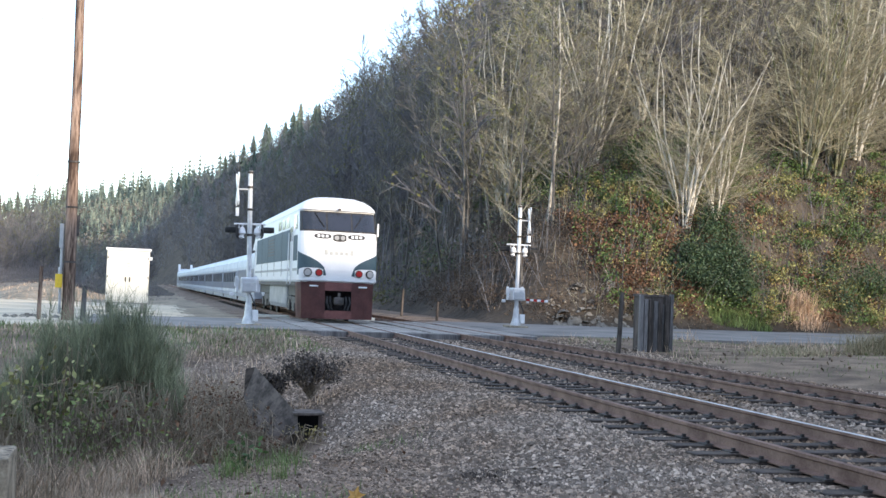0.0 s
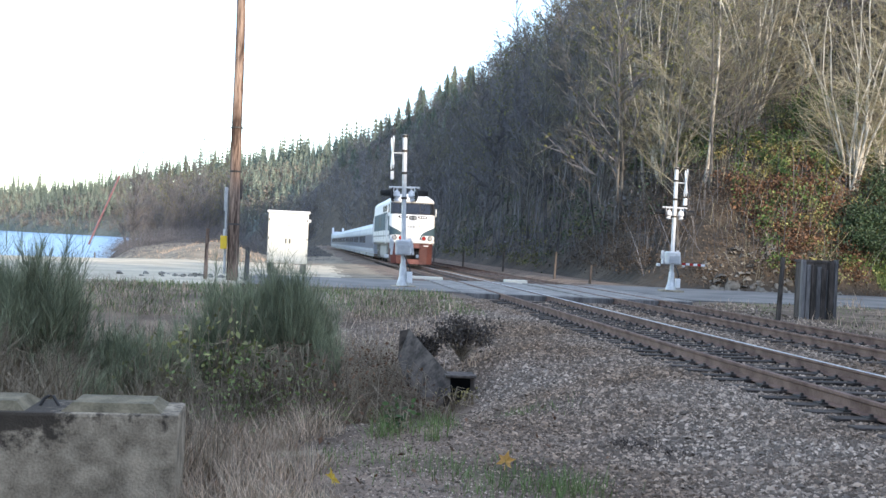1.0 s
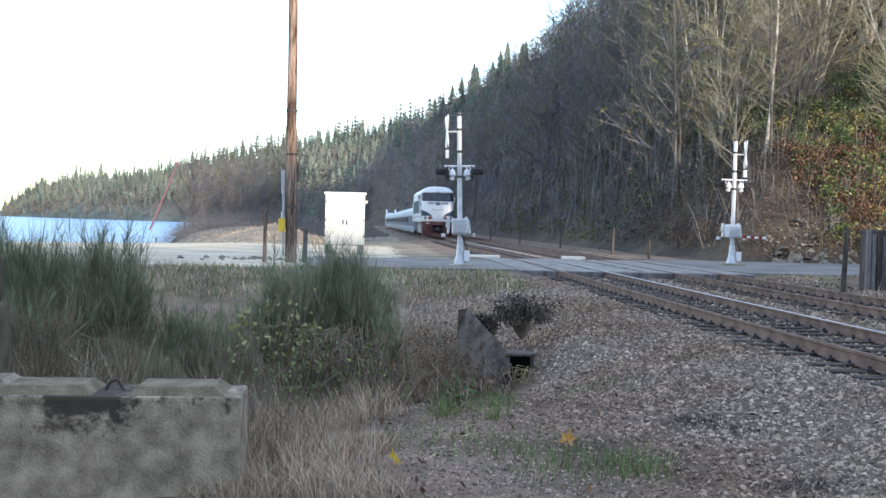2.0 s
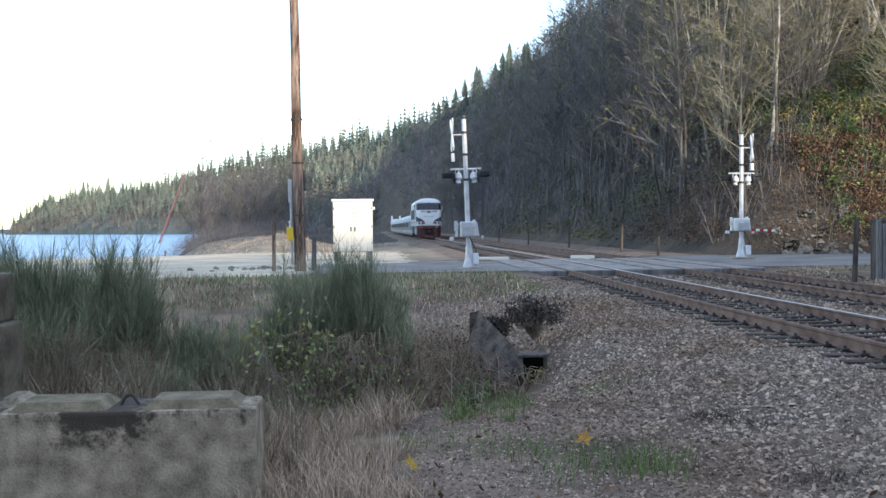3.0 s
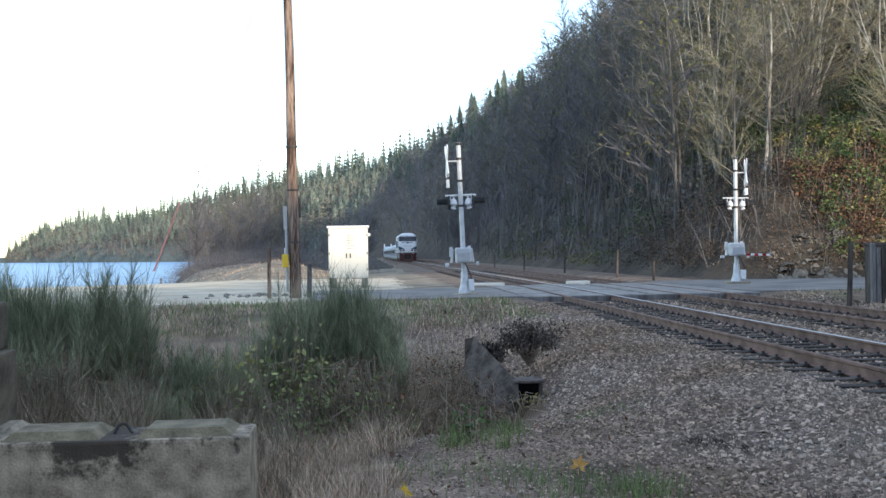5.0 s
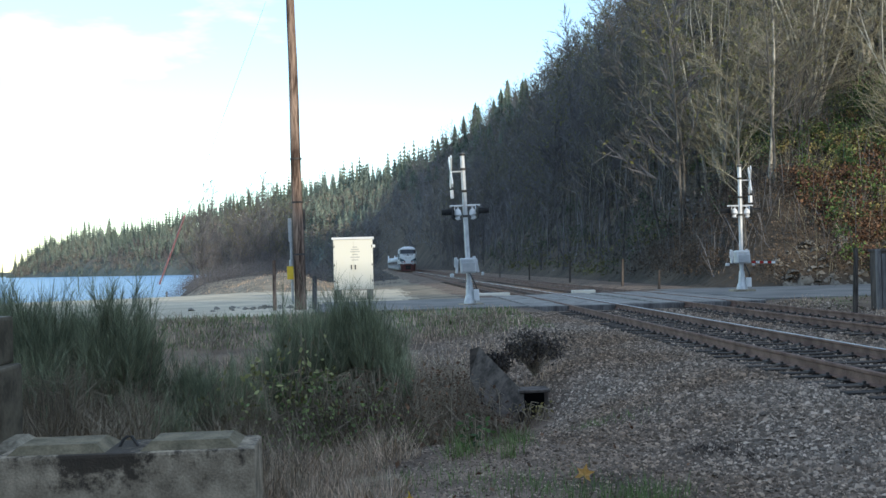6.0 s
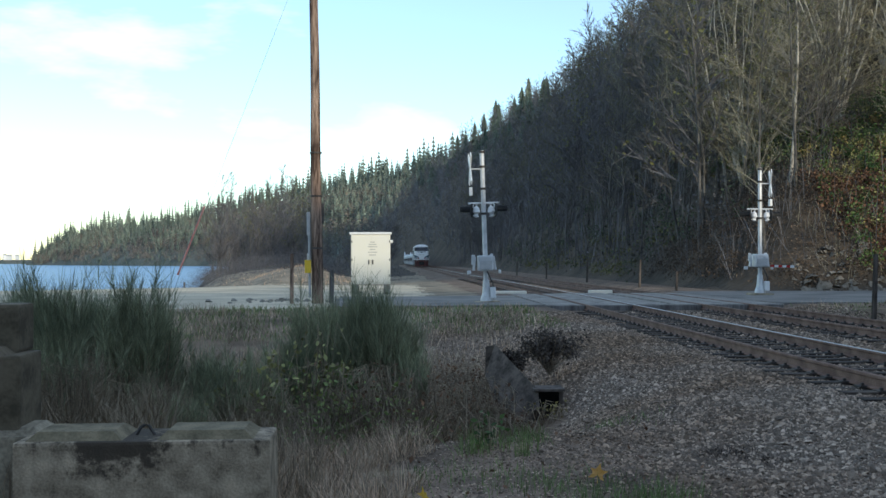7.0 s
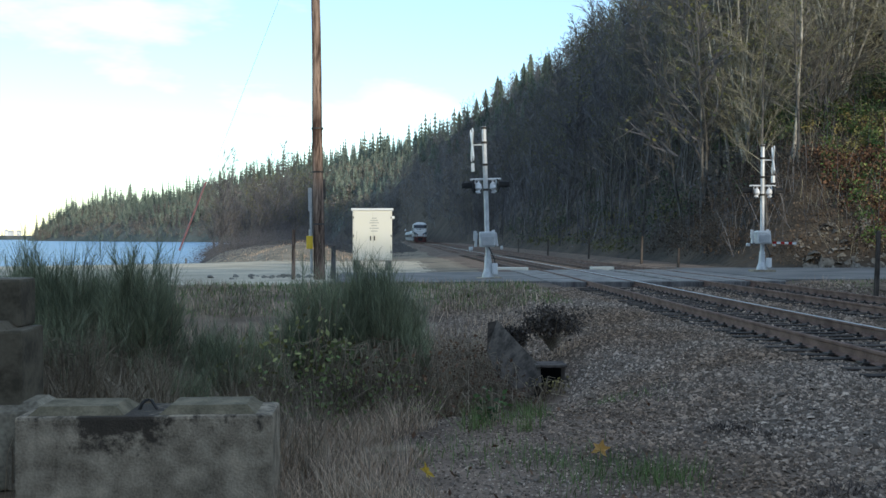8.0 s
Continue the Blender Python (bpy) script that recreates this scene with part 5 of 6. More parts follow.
for k in range(14):
    x = -0.338 * 2640 - 2 - 18 * k + g.uniform(-5, 5)
    w, h = g.uniform(6, 13), g.uniform(5, 9)
    t = thing("far_house", "small pale house on the far coast", "house", pose(x, 2640, 9, 0, 0, g.uniform(-20, 20)), "houses on the far coast")
    part("wall", box(-w / 2, w / 2, -4, 4, -3, h), M_PALE, t)
    bm = bmesh.new()
    v0 = [bm.verts.new(p) for p in ((-w / 2 - .5, -4.5, h), (w / 2 + .5, -4.5, h), (w / 2 + .5, 4.5, h), (-w / 2 - .5, 4.5, h), (-w / 2 - .5, 0, h + 3), (w / 2 + .5, 0, h + 3))]
    for f in ((0, 1, 5, 4), (2, 3, 4, 5), (0, 4, 3), (1, 2, 5), (3, 2, 1, 0)):
        bm.faces.new([v0[j] for j in f])
    part("roof", bm, M_GREYBOX, t)
tri = []
for k in range(80):
    s = g.uniform(8, 17)
    tri.append(FIRS[k % 6] * s + np.array([-900 - 330 * g.random() ** 0.7, 2660 + g.uniform(0, 30), 6]))
v = np.concatenate(tri)
tagged(new("far_coast_trees", quick_mesh("far_coast_trees", v, np.arange(len(v)).reshape(-1, 3), M_FIR)), "dark trees along the far coast", "trees", kind="stuff")


# ---- undergrowth on the hill ----
def scatter_leaves(name, g, spots, per, radius, size, material, label, category="undergrowth", flat=0.5, squash=0.7):
    spots = np.asarray(spots, float)
    r = radius * g.uniform(0.5, 1.2, len(spots))
    c = np.repeat(spots, per, 0) + g.normal(size=(len(spots) * per, 3)) * np.repeat(r, per)[:, None] * np.array([0.55, 0.55, 0.55 * squash])
    c[:, 2] = np.maximum(c[:, 2], ground_z(c[:, 0], c[:, 1]) + 0.02)
    v = leaf_quads(g, c, size, flat)
    return tagged(new(name, quick_mesh(name, v, quads_of(v), material)), label, category, kind="stuff")


def hill_spots(g, n, x0, x1, y0, y1, s0, s1, lift=0.3):
    out = []
    while len(out) < n:
        x, y = g.uniform(x0, x1), g.uniform(y0, y1)
        if s0 < hill_in(x, y) < s1:
            out.append((x, y, float(ground_z(x, y)) + lift))
    return out


g = np.random.default_rng(41)
M_BRACKEN = mat("dead_bracken", (0.054, 0.041, 0.032), (0.126, 0.096, 0.072), rough=0.9, scale=0.8, fine=6, bump=0, island=0.4)
M_LITTER = mat("brown_litter", (0.090, 0.060, 0.042), (0.204, 0.144, 0.096), rough=0.9, scale=0.8, fine=6, bump=0, island=0.4)
scatter_leaves("russet_undergrowth", g, hill_spots(g, 75, 21.5, 27, 46, 56, 0.8, 5), 110, 0.8, 0.085, M_RUST, "russet brambles and dead bracken on the bank")
scatter_leaves("russet_undergrowth", g, hill_spots(g, 150, 25, 62, 46, 72, 0.1, 8), 90, 0.8, 0.09, M_RUST, "russet brambles and fallen leaves on the bank")
scatter_leaves("golden_undergrowth", g, hill_spots(g, 120, 22, 62, 46, 68, 0.2, 8, 0.5), 80, 0.5, 0.08, M_GOLD, "yellowing brambles on the bank")
scatter_leaves("green_undergrowth", g, hill_spots(g, 430, 22, 62, 46, 72, 0.1, 11, 0.5), 120, 0.65, 0.085, M_LEAFG, "green brambles and fern on the bank")
scatter_leaves("green_undergrowth", g, hill_spots(g, 300, 23, 62, 46, 68, 0.1, 9, 0.5), 100, 0.6, 0.075, M_YG, "yellow-green brambles and grass on the bank")
scatter_leaves("leaf_litter", g, hill_spots(g, 260, 16.5, 60, 46, 62, -0.2, 4, 0.05), 50, 0.9, 0.06, M_LITTER, "brown fallen leaves over the bank", squash=0.15)
scatter_leaves("brown_brush", g, hill_spots(g, 170, 15.8, 25, 46.5, 66, 0.2, 7, 0.4), 120, 0.9, 0.06, M_BRACKEN, "dull brown dead bracken on the bank")
ivy = [(a + g.normal() * 0.7, b + g.normal() * 0.5) for a, b, n_ in ((26.6, 49.4, 5), (28.0, 49.9, 14), (29.2, 50.2, 16), (29.8, 51.0, 14), (29.6, 52.2, 12), (36.5, 51.0, 4), (39.5, 52.0, 5)) for _ in range(n_)]
scatter_leaves("ivy", g, [(a, b, float(ground_z(a, b)) + 0.3 + 1.7 * g.random()) for a, b in ivy], 300, 1.0, 0.075, M_IVY, "dark ivy and evergreen shrubs on the bank")
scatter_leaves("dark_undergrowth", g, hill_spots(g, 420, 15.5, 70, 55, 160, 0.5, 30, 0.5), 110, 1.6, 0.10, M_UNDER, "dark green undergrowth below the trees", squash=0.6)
scatter_leaves("dark_undergrowth", g, hill_spots(g, 420, 15.5, 110, 60, 300, 0.5, 60, 0.8), 110, 2.4, 0.13, M_TWIGD, "dark brown brush below the trees", squash=0.6)
scatter_leaves("bank_grass", g, hill_spots(g, 70, 15.2, 19, 66, 130, 0.2, 3.2, 0.1), 60, 0.9, 0.09, M_OLIVE, "green grass along the hill's foot", squash=0.3)
sp = [(x, y, float(ground_z(x, y)) + 0.8) for x, y in ((-0.145 * q + g.uniform(-6, 12), q) for q in g.uniform(110, 230, 260))]
scatter_leaves("shore_brush", g, sp, 260, 2.2, 0.05, M_TWIGD, "dark leafless brush on the shore mound")
sp = [(x, y, float(ground_z(x, y)) + 0.8) for x, y in ((g.uniform(-0.13 * q - 6, 1.5 - 0.03 * max(q - 200, 0)), q) for q in g.uniform(95, 420, 260))]
scatter_leaves("shore_brush", g, sp, 220, 2.2, 0.055, M_TWIGD, "dark leafless brush beside the line")
stones("bank_rocks", 300, lambda g, n: (g.uniform(18.4, 25, n), g.uniform(46.4, 49.4, n)), lambda g, n, x, y: g.gamma(2, 0.055, n).clip(0.05, 0.34), M_ROCK, "pale rocks and rubble at the hill's foot", 51)
stones("lot_rocks", 60, lambda g, n: (g.normal(-4.2, 0.9, n), g.normal(39.5, 0.8, n)), lambda g, n, x, y: g.gamma(3, 0.025, n).clip(0.03, 0.16), M_CONCTOP, "small pale rocks beside the lot", 52)


M_DEBRIS = mat("dark_dead_weeds", (0.036, 0.026, 0.022), (0.102, 0.074, 0.060), rough=0.9, scale=2, fine=20, bump=0, island=0.3)
M_TUSSOCK = mat("olive_tan_grass", (0.192, 0.162, 0.090), (0.432, 0.360, 0.228), rough=0.95, scale=0.9, fine=8, bump=0, island=0.35)
DEBRIS = ((3.03, 9.4, 0.14, 0.17, 300), (2.98, 7.0, 0.16, 0.1, 240), (3.2, 9.0, 0.1, 0.1, 90))


# twig brush: thin upright stems
def brush(name, g, x, y, h, lean, r, material, label, category="grass", kind="stuff", bendy=0.35, base_z=None):
    n = len(x)
    z = ground_z(x, y) - 0.02 if base_z is None else base_z
    a = g.uniform(0, math.tau, n)
    l = np.abs(g.normal(0, lean, n))
    p0 = np.stack([x, y, z], 1)
    d = np.stack([np.cos(a) * l, np.sin(a) * l, np.ones(n)], 1)
    p1 = p0 + d * h[:, None] * 0.55
    d2 = d + np.stack([np.cos(a), np.sin(a), -0.3 * np.ones(n)], 1) * bendy * g.uniform(0, 1, (n, 1))
    p2 = p1 + d2 * h[:, None] * 0.45
    w = np.stack([np.cos(a + 1.3), np.sin(a + 1.3), 0 * a], 1) * r[:, None] * 1.4
    v = np.stack([p0 - w, p0 + w, p1 + w * 0.8, p1 - w * 0.8, p1 - w * 0.8, p1 + w * 0.8, p2 + w * 0.15, p2 - w * 0.15], 1).reshape(-1, 3)
    f = quads_of(v)
    return tagged(new(name, quick_mesh(name, v, f, material)), label, category, kind=kind)


def area(g, n, x0, x1, y0, y1, ok=None):
    x, y = g.uniform(x0, x1, n), g.uniform(y0, y1, n)
    if ok is not None:
        k = ok(x, y)
        x, y = x[k], y[k]
    return x, y


g = np.random.default_rng(60)
sp = np.array(hill_spots(g, 6000, 15.6, 60, 46.5, 110, 0.4, 34))
brush("hill_brush", g, sp[:, 0], sp[:, 1], g.gamma(4, 0.5, len(sp)).clip(0.4, 5), 0.5, g.uniform(0.006, 0.014, len(sp)), M_TWIGD, "tangled bare saplings and brush on the slope", "brush")
sp = np.array(hill_spots(g, 9000, 15.6, 110, 70, 260, 0.4, 60))
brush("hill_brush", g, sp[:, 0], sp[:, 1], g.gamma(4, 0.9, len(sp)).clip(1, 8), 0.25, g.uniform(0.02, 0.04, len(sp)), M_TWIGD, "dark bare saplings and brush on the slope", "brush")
sp = np.array(hill_spots(g, 2600, 20, 60, 46.5, 68, 0.2, 11))
brush("bank_canes", g, sp[:, 0], sp[:, 1], g.gamma(4, 0.3, len(sp)).clip(0.3, 2.6), 0.7, g.uniform(0.005, 0.010, len(sp)), M_TWIGP, "pale arching bramble canes and dead stems on the bank", "brush", bendy=1.0)
x, y = g.normal(33.8, 0.5, 900), g.normal(50.2, 0.35, 900)
brush("dry_grass", g, x, y, g.uniform(0.5, 1.5, 900), 0.35, g.uniform(0.008, 0.014, 900), M_DRY, "tall tan grass tussock at the hill's foot", bendy=0.8)
x, y = area(g, 1500, 27.5, 31, 48.6, 49.6)
brush("green_grass", g, x, y, g.uniform(0.15, 0.5, 1500), 0.4, g.uniform(0.008, 0.014, 1500), M_GRASS, "fresh green grass at the hill's foot")
x, y = area(g, 5000, 17, 34, 24, 34, lambda x, y: rough_z(x, y, 1.6) > 0.5 - 0.03 * (x - 17))
brush("dry_grass", g, x, y, g.gamma(3, 0.09, len(x)).clip(0.08, 0.7), 0.6, g.uniform(0.004, 0.008, len(x)), M_DRY, "tan grass tussocks beside the road")
g = np.random.default_rng(61)
clumpy = lambda lim, size: (lambda x, y: rough_z(x, y, size) > lim)
x, y = area(g, 13000, -1.2, 0.75, 7.0, 13.5, lambda x, y: x < 0.15 + 0.05 * (y - 7) + 0.25 * rough_z(x, y, 1.0))
h_ = g.uniform(0.06, 0.32, len(x)) * (1 + 0.35 * rough_z(x, y, 0.8))
k = g.random(len(x)) < 0.5
brush("dry_grass", g, x[k], y[k], h_[k], 0.7, g.uniform(0.0011, 0.0022, k.sum()), M_DRY, "tangled dry tan grass beside the gravel", bendy=0.7)
k = ~k
brush("dry_grass", g, x[k], y[k], h_[k], 0.8, g.uniform(0.0011, 0.0022, k.sum()), M_BROOMD, "tangled brown dead grass beside the gravel", bendy=0.9)
x, y = area(g, 7000, -7, 0.6, 13.6, 21)
brush("dry_grass", g, x, y, g.uniform(0.1, 0.42, len(x)), 0.5, g.uniform(0.002, 0.005, len(x)), M_TUSSOCK, "tan and olive grass on the slope behind the bushes", bendy=0.7)
x, y = area(g, 5000, -6, -0.6, 8.3, 12.5)
brush("dry_grass", g, x, y, g.uniform(0.15, 0.6, len(x)), 0.35, g.uniform(0.002, 0.004, len(x)), M_BROOMD, "tangled brown dead stems behind the blocks")
x, y = area(g, 4200, -5.2, -2.1, 10.0, 11.6)
brush("dead_broom", g, x, y, g.uniform(0.25, 0.95, len(x)), 0.55, g.uniform(0.0014, 0.003, len(x)), M_BROOMD, "dead brown broom stems in front of the bush", "brush", bendy=0.9)
x, y = area(g, 2200, -2.1, 0.5, 11.2, 12.4)
brush("dead_broom", g, x, y, g.uniform(0.2, 0.75, len(x)), 0.6, g.uniform(0.0014, 0.003, len(x)), M_BROOMD, "dead brown stems among the brambles", "brush", bendy=1.0)
x, y = area(g, 2600, -28, -2.5, 62, 108)
brush("dry_grass", g, x, y, g.uniform(0.08, 0.3, len(x)), 0.6, g.uniform(0.006, 0.012, len(x)), M_DRY, "thin dry grass on the earth mound")
x, y = area(g, 5000, -9, 4.2, 17.5, 32.6, lambda x, y: (rough_z(x, y, 1.6) > -0.25) & (x < 4.4 - 0.09 * (32 - y)))
brush("dry_grass", g, x, y, g.uniform(0.06, 0.3, len(x)), 0.5, g.uniform(0.004, 0.007, len(x)), M_DRY, "short dry grass on the slope up to the road")
x, y = area(g, 12000, -9, 3.8, 14, 31, lambda x, y: (rough_z(x, y, 2.2) < 0.1) & (x < 3.6 - 0.09 * (31 - y)))
brush("dead_brambles", g, x, y, g.uniform(0.1, 0.45, len(x)), 0.9, g.uniform(0.003, 0.007, len(x)), M_BROOMD, "dead brown brambles on the ditch bank", bendy=1.2)
x, y = area(g, 6000, -6, 4.3, 25, 33.2)
brush("verge_grass", g, x, y, g.uniform(0.05, 0.2, len(x)), 0.5, g.uniform(0.004, 0.008, len(x)), M_GRASS, "short green grass on the road's verge")
x, y = area(g, 9000, 12.4, 34, 18, 34.2, lambda x, y: rough_z(x, y, 3.0) > 0.45 - 0.02 * (x - 14))
brush("dry_grass", g, x, y, g.gamma(3, 0.05, len(x)).clip(0.04, 0.5), 0.7, g.uniform(0.003, 0.006, len(x)), M_DRY, "rough tan grass beside the far track")
x, y = area(g, 9000, 12.6, 34, 18, 34.2, lambda x, y: rough_z(x, y, 2.2) < 0.1 + 0.03 * (x - 14))
brush("green_grass", g, x, y, g.uniform(0.03, 0.14, len(x)), 0.7, g.uniform(0.003, 0.006, len(x)), M_GRASS, "patchy green grass beside the far track")
for cx, cy, r, n, h in ((1.55, 8.0, 0.42, 420, 0.13), (1.1, 8.6, 0.4, 200, 0.11), (2.0, 7.7, 0.26, 300, 0.17), (1.0, 10.4, 0.25, 120, 0.18), (1.35, 10.7, 0.2, 110, 0.2), (0.8, 10.2, 0.1, 70, 0.3), (1.25, 9.9, 0.1, 70, 0.24), (0.5, 9.2, 0.5, 240, 0.12), (2.6, 12.2, 0.4, 160, 0.12)):
    x, y = g.normal(cx, r * 0.6, n), g.normal(cy, r * 0.8, n)
    brush("grass_tuft", g, x, y, g.uniform(0.4, 1.1, n) * h, 0.5, g.uniform(0.0015, 0.0035, n), M_GRASS, "tuft of fresh green grass in the gravel")
for cx, cy, rx, ry, n in DEBRIS:
    x, y = g.normal(cx, rx, n), g.normal(cy, ry, n)
    brush("dead_weeds", g, x, y, g.uniform(0.02, 0.09, n), 1.8, g.uniform(0.002, 0.005, n), M_DEBRIS, "flattened dark dead weeds on the ballast", "weeds", bendy=1.5)
for cx, cy, r, n, h in ((19.7, 25.6, 0.7, 1100, 0.75), (21.0, 27.0, 0.8, 900, 0.8), (17.6, 26.0, 0.9, 420, 0.28), (16.2, 25.6, 0.8, 260, 0.2), (18.6, 28.4, 0.9, 420, 0.35), (22.0, 25.0, 1.0, 900, 0.7)):
    x, y = g.normal(cx, r * 0.6, n), g.normal(cy, r * 0.6, n)
    brush("dry_grass", g, x, y, g.uniform(0.4, 1.0, n) * h, 0.5, g.uniform(0.003, 0.006, n), M_TUSSOCK, "rough olive and tan grass tussock beside the road", bendy=0.9)
v = np.stack([g.uniform(13, 26, 900), g.uniform(20, 34, 900)], 1)
v = v[rough_z(v[:, 0], v[:, 1], 1.8) > -0.1]
v = np.column_stack([v, ground_z(v[:, 0], v[:, 1]) + 0.05])
lv = leaf_quads(g, v, 0.06, 3.0)
tagged(new("fallen_leaves", quick_mesh("fallen_leaves", lv, quads_of(lv), M_LITTER)), "brown fallen leaves on the trodden soil", "leaves", kind="stuff")
v = np.stack([g.uniform(-0.6, 5.4, 700), 5.5 + 20 * g.random(700) ** 1.5], 1)
v = v[v[:, 0] < 0.7 + 0.10 * v[:, 1] + 0.9 * g.normal(size=len(v))]
v = np.column_stack([v, ground_z(v[:, 0], v[:, 1]) + 0.035])
lv = leaf_quads(g, v, 0.035, 3.0)
tagged(new("fallen_leaves", quick_mesh("fallen_leaves", lv, quads_of(lv), M_RUST)), "scattered brown fallen leaves on the gravel", "leaves", kind="stuff")


# ---- broom bushes and brambles ----
def broom(seed, label, x, y, top, r, stems=90, plumes=9, whips=24, green=M_BROOM, low=0.4, squash=1.0):
    """A bush of stiff stems that end in upright plumes of thin green whips, over a tangle of dead brown twigs."""
    g = np.random.default_rng(seed)
    z0 = float(ground_z(x, y)) - 0.05
    h = top - z0
    t = thing("broom_bush", label, "bush", pose(x, y, z0), "broom bushes")
    az, rad = g.uniform(0, math.tau, stems), np.sqrt(g.random(stems))
    side = np.stack([np.cos(az), np.sin(az) * squash, 0 * az], 1) * rad[:, None] * r
    hh = h * (0.72 + 0.2 * g.random(stems)) * (1 - 0.22 * rad ** 3) * (1 + 0.09 * np.sin(az * 3 + seed))
    up = np.array([0, 0, 1.0])
    p0 = side * 0.4
    p1 = side * 0.75 + up * (hh * low)[:, None] + g.normal(size=(stems, 3)) * 0.05
    p2 = side * 1.0 + up * (hh * 0.85)[:, None] + g.normal(size=(stems, 3)) * 0.06
    rr = g.uniform(0.005, 0.010, stems)
    # dead twigs, crossing each other, below the green
    n = stems * 40
    k = g.integers(0, stems, n)
    a = p0[k] + (p1 - p0)[k] * g.uniform(0.15, 1.15, (n, 1))
    d = g.normal(size=(n, 3)) * np.array([0.75, 0.75, 0.45]) + up * 0.45
    e = a + d * g.uniform(0.08, 0.26, (n, 1))
    tr = g.uniform(0.001, 0.0024, n)
    o = new("woody_base", quick_mesh("woody_base", *bars(np.concatenate([p0, p1, a]), np.concatenate([p1, p2, e]), np.concatenate([rr, rr * .7, tr]), np.concatenate([rr * .7, rr * .4, tr * .5])), M_BROOMD))
    o.parent = t
    # plumes
    m = stems * plumes
    k = np.repeat(np.arange(stems), plumes)
    u = g.uniform(-0.1, 1.0, (m, 1))
    root = p1[k] + (p2 - p1)[k] * u + g.normal(size=(m, 3)) * 0.04
    out = side[k] / (r + 1e-6)
    axis_ = up + out * 0.12 + g.normal(size=(m, 3)) * np.array([0.15, 0.15, 0.08])
    ln = h * g.uniform(0.10, 0.22, m) * (1 + 0.75 * (g.random(m) < 0.14))
    n = m * whips
    k = np.repeat(np.arange(m), whips)
    u = g.uniform(0.0, 0.75, (n, 1))
    b = root[k] + axis_[k] * ln[k][:, None] * u
    d = axis_[k] * 0.9 + g.normal(size=(n, 3)) * np.array([0.3, 0.3, 0.12])
    L = ln[k] * g.uniform(0.3, 0.55, n) * (1.15 - 0.6 * u[:, 0])
    e = b + d * L[:, None]
    r0 = g.uniform(0.0011, 0.0021, n)
    o = new("foliage", quick_mesh("foliage", *ribbons(np.concatenate([b, root]), np.concatenate([e, root + axis_ * ln[:, None]]), np.concatenate([r0, np.full(m, 0.0022)]), np.concatenate([r0 * .4, np.full(m, 0.001)])), green))
    o.parent = t
    return t


BR = "dense dark green broom bush with brown woody base"
LOW = "low bright green broom bush beside the block"
broom(1, BR, -3.55, 12.0, 1.40, 0.64, 85, low=0.6)
broom(2, BR, -2.74, 11.9, 1.38, 0.46, 70, low=0.58)
broom(3, BR, -4.25, 12.6, 1.34, 0.6, 60, low=0.62)
broom(9, BR, -5.2, 13.0, 1.2, 0.7, 60, low=0.6)
DEAD = "brown half-dead broom bush with thin green tips"
broom(10, DEAD, -3.2, 11.2, 0.66, 0.62, 70, 1, 8, low=0.8)
broom(11, DEAD, -4.05, 11.3, 0.74, 0.6, 70, 1, 8, low=0.8)
broom(14, DEAD, -2.45, 11.5, 0.30, 0.36, 50, 1, 8, low=0.75)
broom(4, LOW, -1.82, 12.3, 0.50, 0.46, 60, low=0.3)
broom(16, DEAD, -2.35, 12.9, 0.50, 0.45, 70, 3, 14, low=0.7)
broom(17, DEAD, -1.45, 12.0, 0.25, 0.4, 50, 2, 14, low=0.7)
broom(8, LOW, -2.02, 11.2, 0.10, 0.26, 36, low=0.15)
broom(12, "green broom bush between taller ones", -1.3, 12.8, 0.66, 0.42, 55, low=0.3)
broom(5, BR, -0.78, 13.2, 1.08, 0.50, 70, low=0.52)
broom(6, BR, -0.10, 13.2, 1.20, 0.42, 70, low=0.6)
broom(13, BR, -0.40, 13.6, 1.26, 0.45, 50, low=0.55)
broom(7, "slim upright green broom shoot beside the ditch", 0.30, 12.6, 0.62, 0.13, 22, 8, low=0.2)
broom(15, DEAD, 0.0, 12.5, 0.15, 0.42, 60, 1, 6, low=0.75)


def bramble(seed, label, x, y, r, h, canes, leaves, material, size=0.04):
    g = np.random.default_rng(seed)
    t = thing("bramble", label, "bush", pose(x, y, float(ground_z(x, y)) - 0.03), "brambles")
    az = g.uniform(0, math.tau, canes)
    q = g.normal(size=(canes, 2)) * r * 0.5
    p0 = np.column_stack([q, 0 * az])
    L = r * g.uniform(0.5, 1.1, canes)
    p1 = p0 + np.column_stack([np.cos(az) * L * 0.4, np.sin(az) * L * 0.4, h * g.uniform(0.5, 1.05, canes)])
    p2 = p1 + np.column_stack([np.cos(az) * L * 0.5, np.sin(az) * L * 0.5, -h * g.uniform(0.0, 0.35, canes)])
    rr = g.uniform(0.003, 0.006, canes)
    o = new("cane_tangle", quick_mesh("cane_tangle", *bars(np.concatenate([p0, p1]), np.concatenate([p1, p2]), np.concatenate([rr, rr]), np.concatenate([rr, rr * .5])), M_BROOMD))
    o.parent = t
    tagged(o, kind="stuff")
    k = g.integers(0, canes, leaves)
    w = g.random((leaves, 1))
    c = np.where(g.random((leaves, 1)) < 0.5, p0[k] + (p1 - p0)[k] * (0.4 + 0.6 * w), p1[k] + (p2 - p1)[k] * w) + g.normal(size=(leaves, 3)) * 0.05
    v = leaf_quads(g, c, size, 0.6)
    o = new("leaves", quick_mesh("leaves", v, quads_of(v), material))
    o.parent = t
    return t


bramble(21, "bramble with pale yellow-green leaves among the broom", -0.82, 12.4, 0.45, 1.5, 34, 260, M_YG, 0.042)
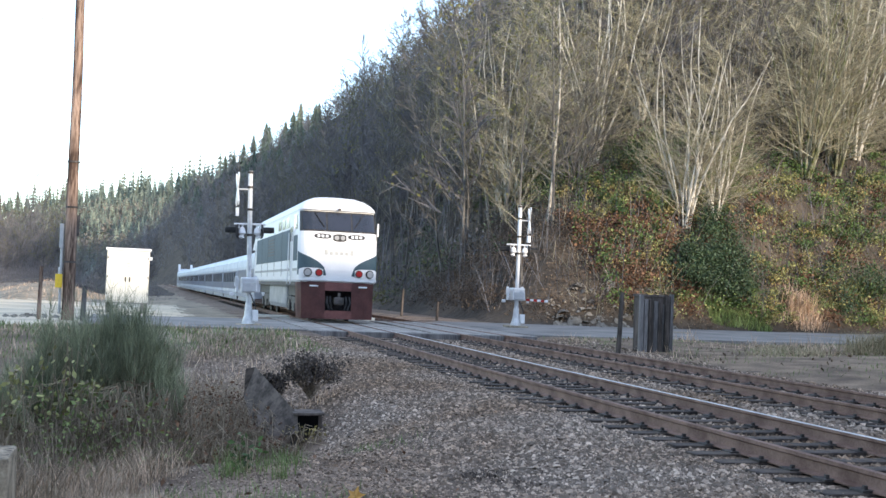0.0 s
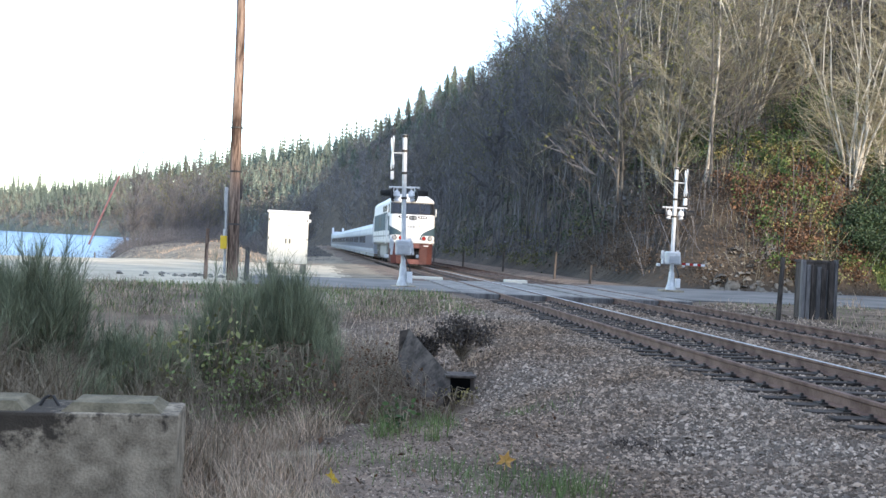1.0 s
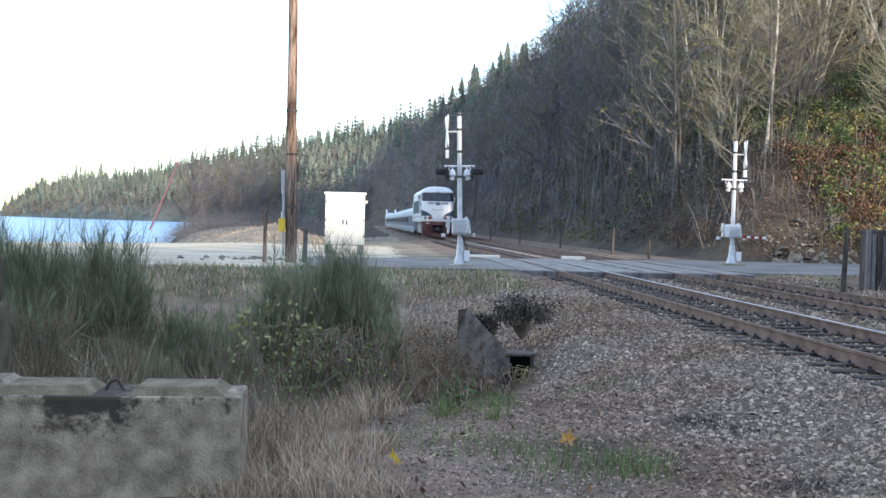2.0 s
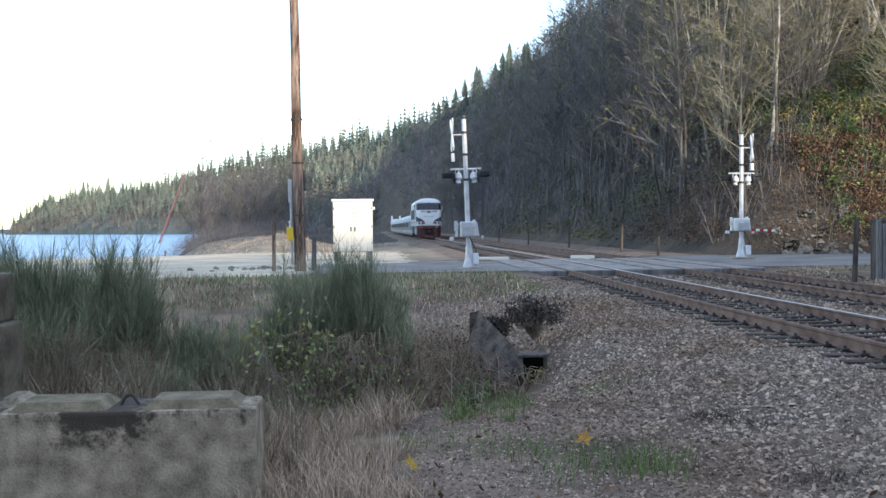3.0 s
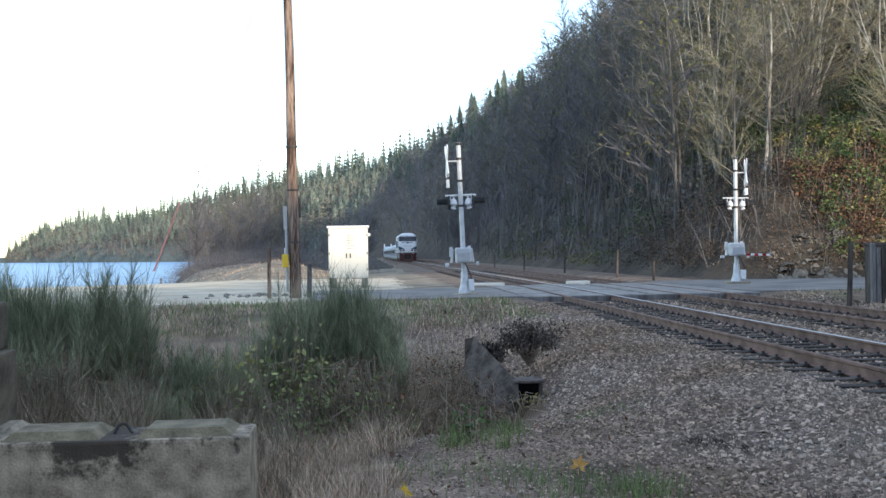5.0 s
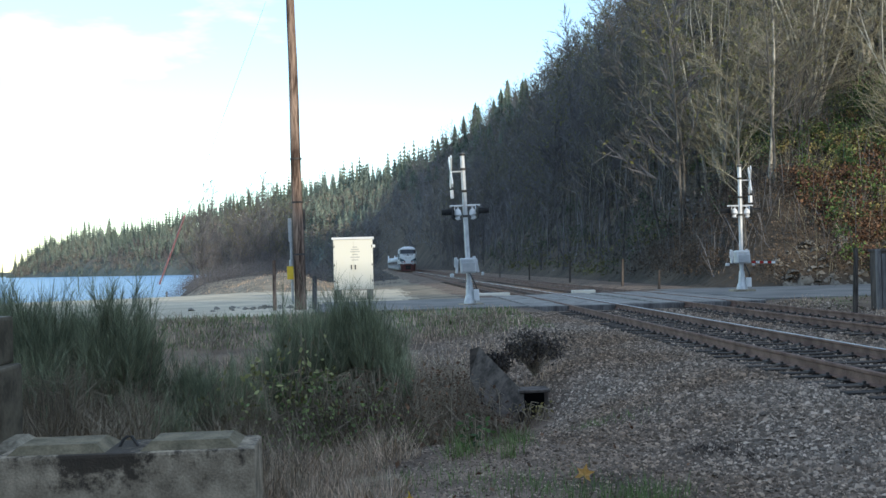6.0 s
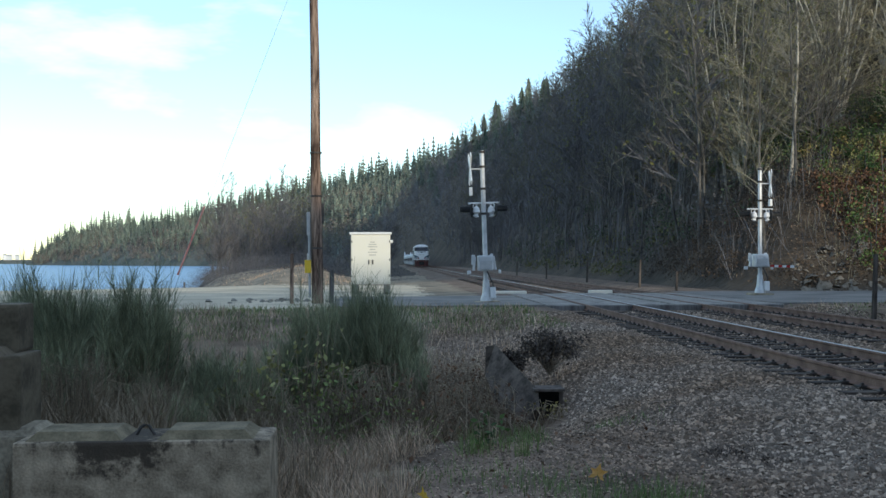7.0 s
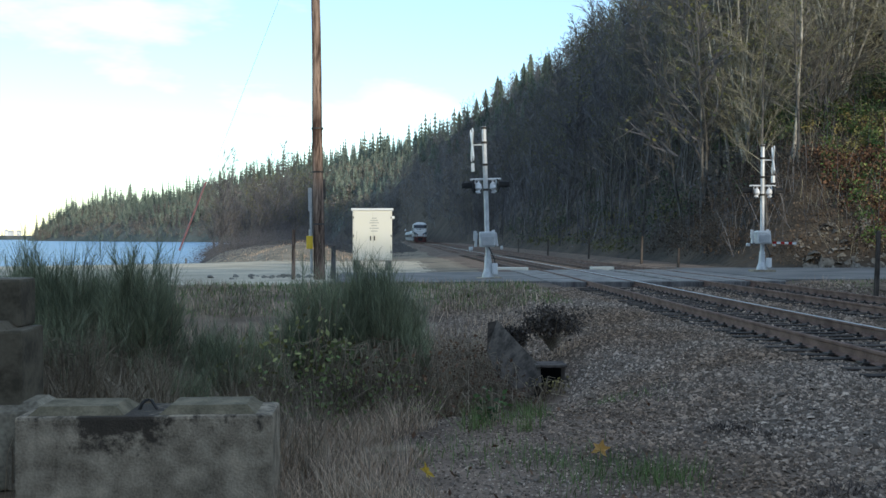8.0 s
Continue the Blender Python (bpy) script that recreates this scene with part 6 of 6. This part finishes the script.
bramble(22, "green bramble among the broom", -0.6, 12.1, 0.7, 1.0, 70, 430, M_BRAM, 0.034)
bramble(23, "green bramble at the broom's foot", -0.2, 11.9, 0.6, 0.6, 70, 480, M_BRAM, 0.034)
bramble(24, "reddish dying bramble beside the ditch", 0.1, 12.2, 0.7, 0.95, 150, 420, M_RUST, 0.03)
bramble(25, "low green bramble beside dry grass", -0.5, 11.6, 0.8, 0.35, 50, 620, M_BRAM, 0.034)
bramble(26, "tangled bare bramble on the ditch bank", 0.9, 15.0, 0.9, 0.55, 130, 200, M_RUST, 0.035)
bramble(27, "tangled bare bramble on the ditch bank", 0.4, 17.5, 1.0, 0.5, 130, 240, M_RUST, 0.035)
bramble(28, "bramble with few leaves over the culvert", 2.35, 15.2, 0.3, 0.3, 26, 60, M_GOLD, 0.035)
bramble(29, "tangled brown bramble above the ditch", 1.0, 19.0, 1.0, 0.45, 120, 260, M_RUST, 0.04)
bramble(30, "small green weed beside the gravel", 0.95, 10.4, 0.14, 0.35, 12, 60, M_LEAFG, 0.035)
bramble(31, "bramble with pale yellow-green leaves among the broom", -1.38, 12.0, 0.4, 1.1, 30, 150, M_YG, 0.04)
bramble(32, "yellowing bramble in the broom's shade", -0.25, 12.1, 0.4, 0.75, 34, 170, M_YG, 0.036)
bramble(33, "tangled brown bramble beside the wing wall", 1.15, 15.6, 0.55, 0.85, 260, 420, M_RUST, 0.034)
bramble(34, "tangled brown bramble behind the wing wall", 1.2, 17.2, 0.7, 0.75, 240, 380, M_RUST, 0.034)
bramble(35, "dead brambles in the ditch", 1.75, 15.3, 0.3, 0.35, 120, 160, M_RUST, 0.03)


def dark_weed(seed, x, y, z, r, h):
    g = np.random.default_rng(seed)
    t = thing("dead_shrub", "dark dead shrub with black-brown seed heads above the culvert", "shrub", pose(x, y, z))
    n = 70
    az, l = g.uniform(0, math.tau, n), g.uniform(0.1, 1.0, n)
    p0 = np.zeros((n, 3)) + g.normal(size=(n, 3)) * 0.03
    p1 = np.column_stack([np.cos(az) * l * r, np.sin(az) * l * r * 0.7, h * g.uniform(0.5, 1.0, n)])
    rr = np.full(n, 0.006)
    o = new("stem_mass", quick_mesh("stem_mass", *bars(p0, p1, rr, rr * .6), M_BROOMD))
    o.parent = t
    k = g.integers(0, n, 2600)
    c = p1[k] * g.uniform(0.6, 1.05, (2600, 1)) + g.normal(size=(2600, 3)) * 0.05
    v = leaf_quads(g, c, 0.03)
    o = new("seed_head_mass", quick_mesh("seed_head_mass", v, quads_of(v), M_MOULD))
    o.parent = t


dark_weed(71, 2.62, 17.4, -0.42, 0.6, 0.66)
dark_weed(72, 1.95, 17.3, -0.5, 0.28, 0.42)


def maple_leaf(label, x, y, s, turn, material):
    bm = bmesh.new()
    pts = []
    for k in range(15):
        a = -2.6 + 5.2 * k / 14
        rr = s * (1.0 if k % 3 == 1 else 0.55)
        pts.append((math.sin(a) * rr, math.cos(a) * rr, 0.012 * math.cos(a * 3) + 0.02))
    c = bm.verts.new((0, -0.1 * s, 0.01))
    vs = [bm.verts.new(p) for p in pts]
    for k in range(14):
        bm.faces.new((c, vs[k], vs[k + 1]))
    bmesh.ops.solidify(bm, geom=list(bm.faces), thickness=0.003)
    add_tube(bm, [(0, -0.1 * s, 0.01), (0.02, -1.2 * s, 0.02)], [0.003, 0.002], 4)
    ob = mesh_ob("fallen_leaf", bm, material)
    ob.matrix_basis = pose(x, y, float(ground_z(x, y)) + 0.06, 62, 8, turn)
    return tagged(ob, label, "leaf", "large fallen leaves")


maple_leaf("large yellow fallen maple leaf on the gravel", 0.26, 8.15, 0.085, 60, mat("yellow_leaf", (0.780, 0.541, 0.062), (0.820, 0.620, 0.120), rough=0.7, bump=0.1))
maple_leaf("large ochre fallen maple leaf on the gravel", 1.68, 8.5, 0.085, -30, mat("ochre_leaf", (0.720, 0.408, 0.108), (0.780, 0.505, 0.184), rough=0.7, bump=0.1))


# ---- what moves ----
def motions():
    times = [0.5 * k for k in range(17)]
    for ob, back, turned in TRAIN:
        rows = []
        for s in times:
            y = 41.0 + 32.0 * s - 0.62 * s * s + back
            rows.append((s, pose(7.12, y, 0, 0, 0, 180 if turned else 0)))
        walk(ob, rows)


motions()
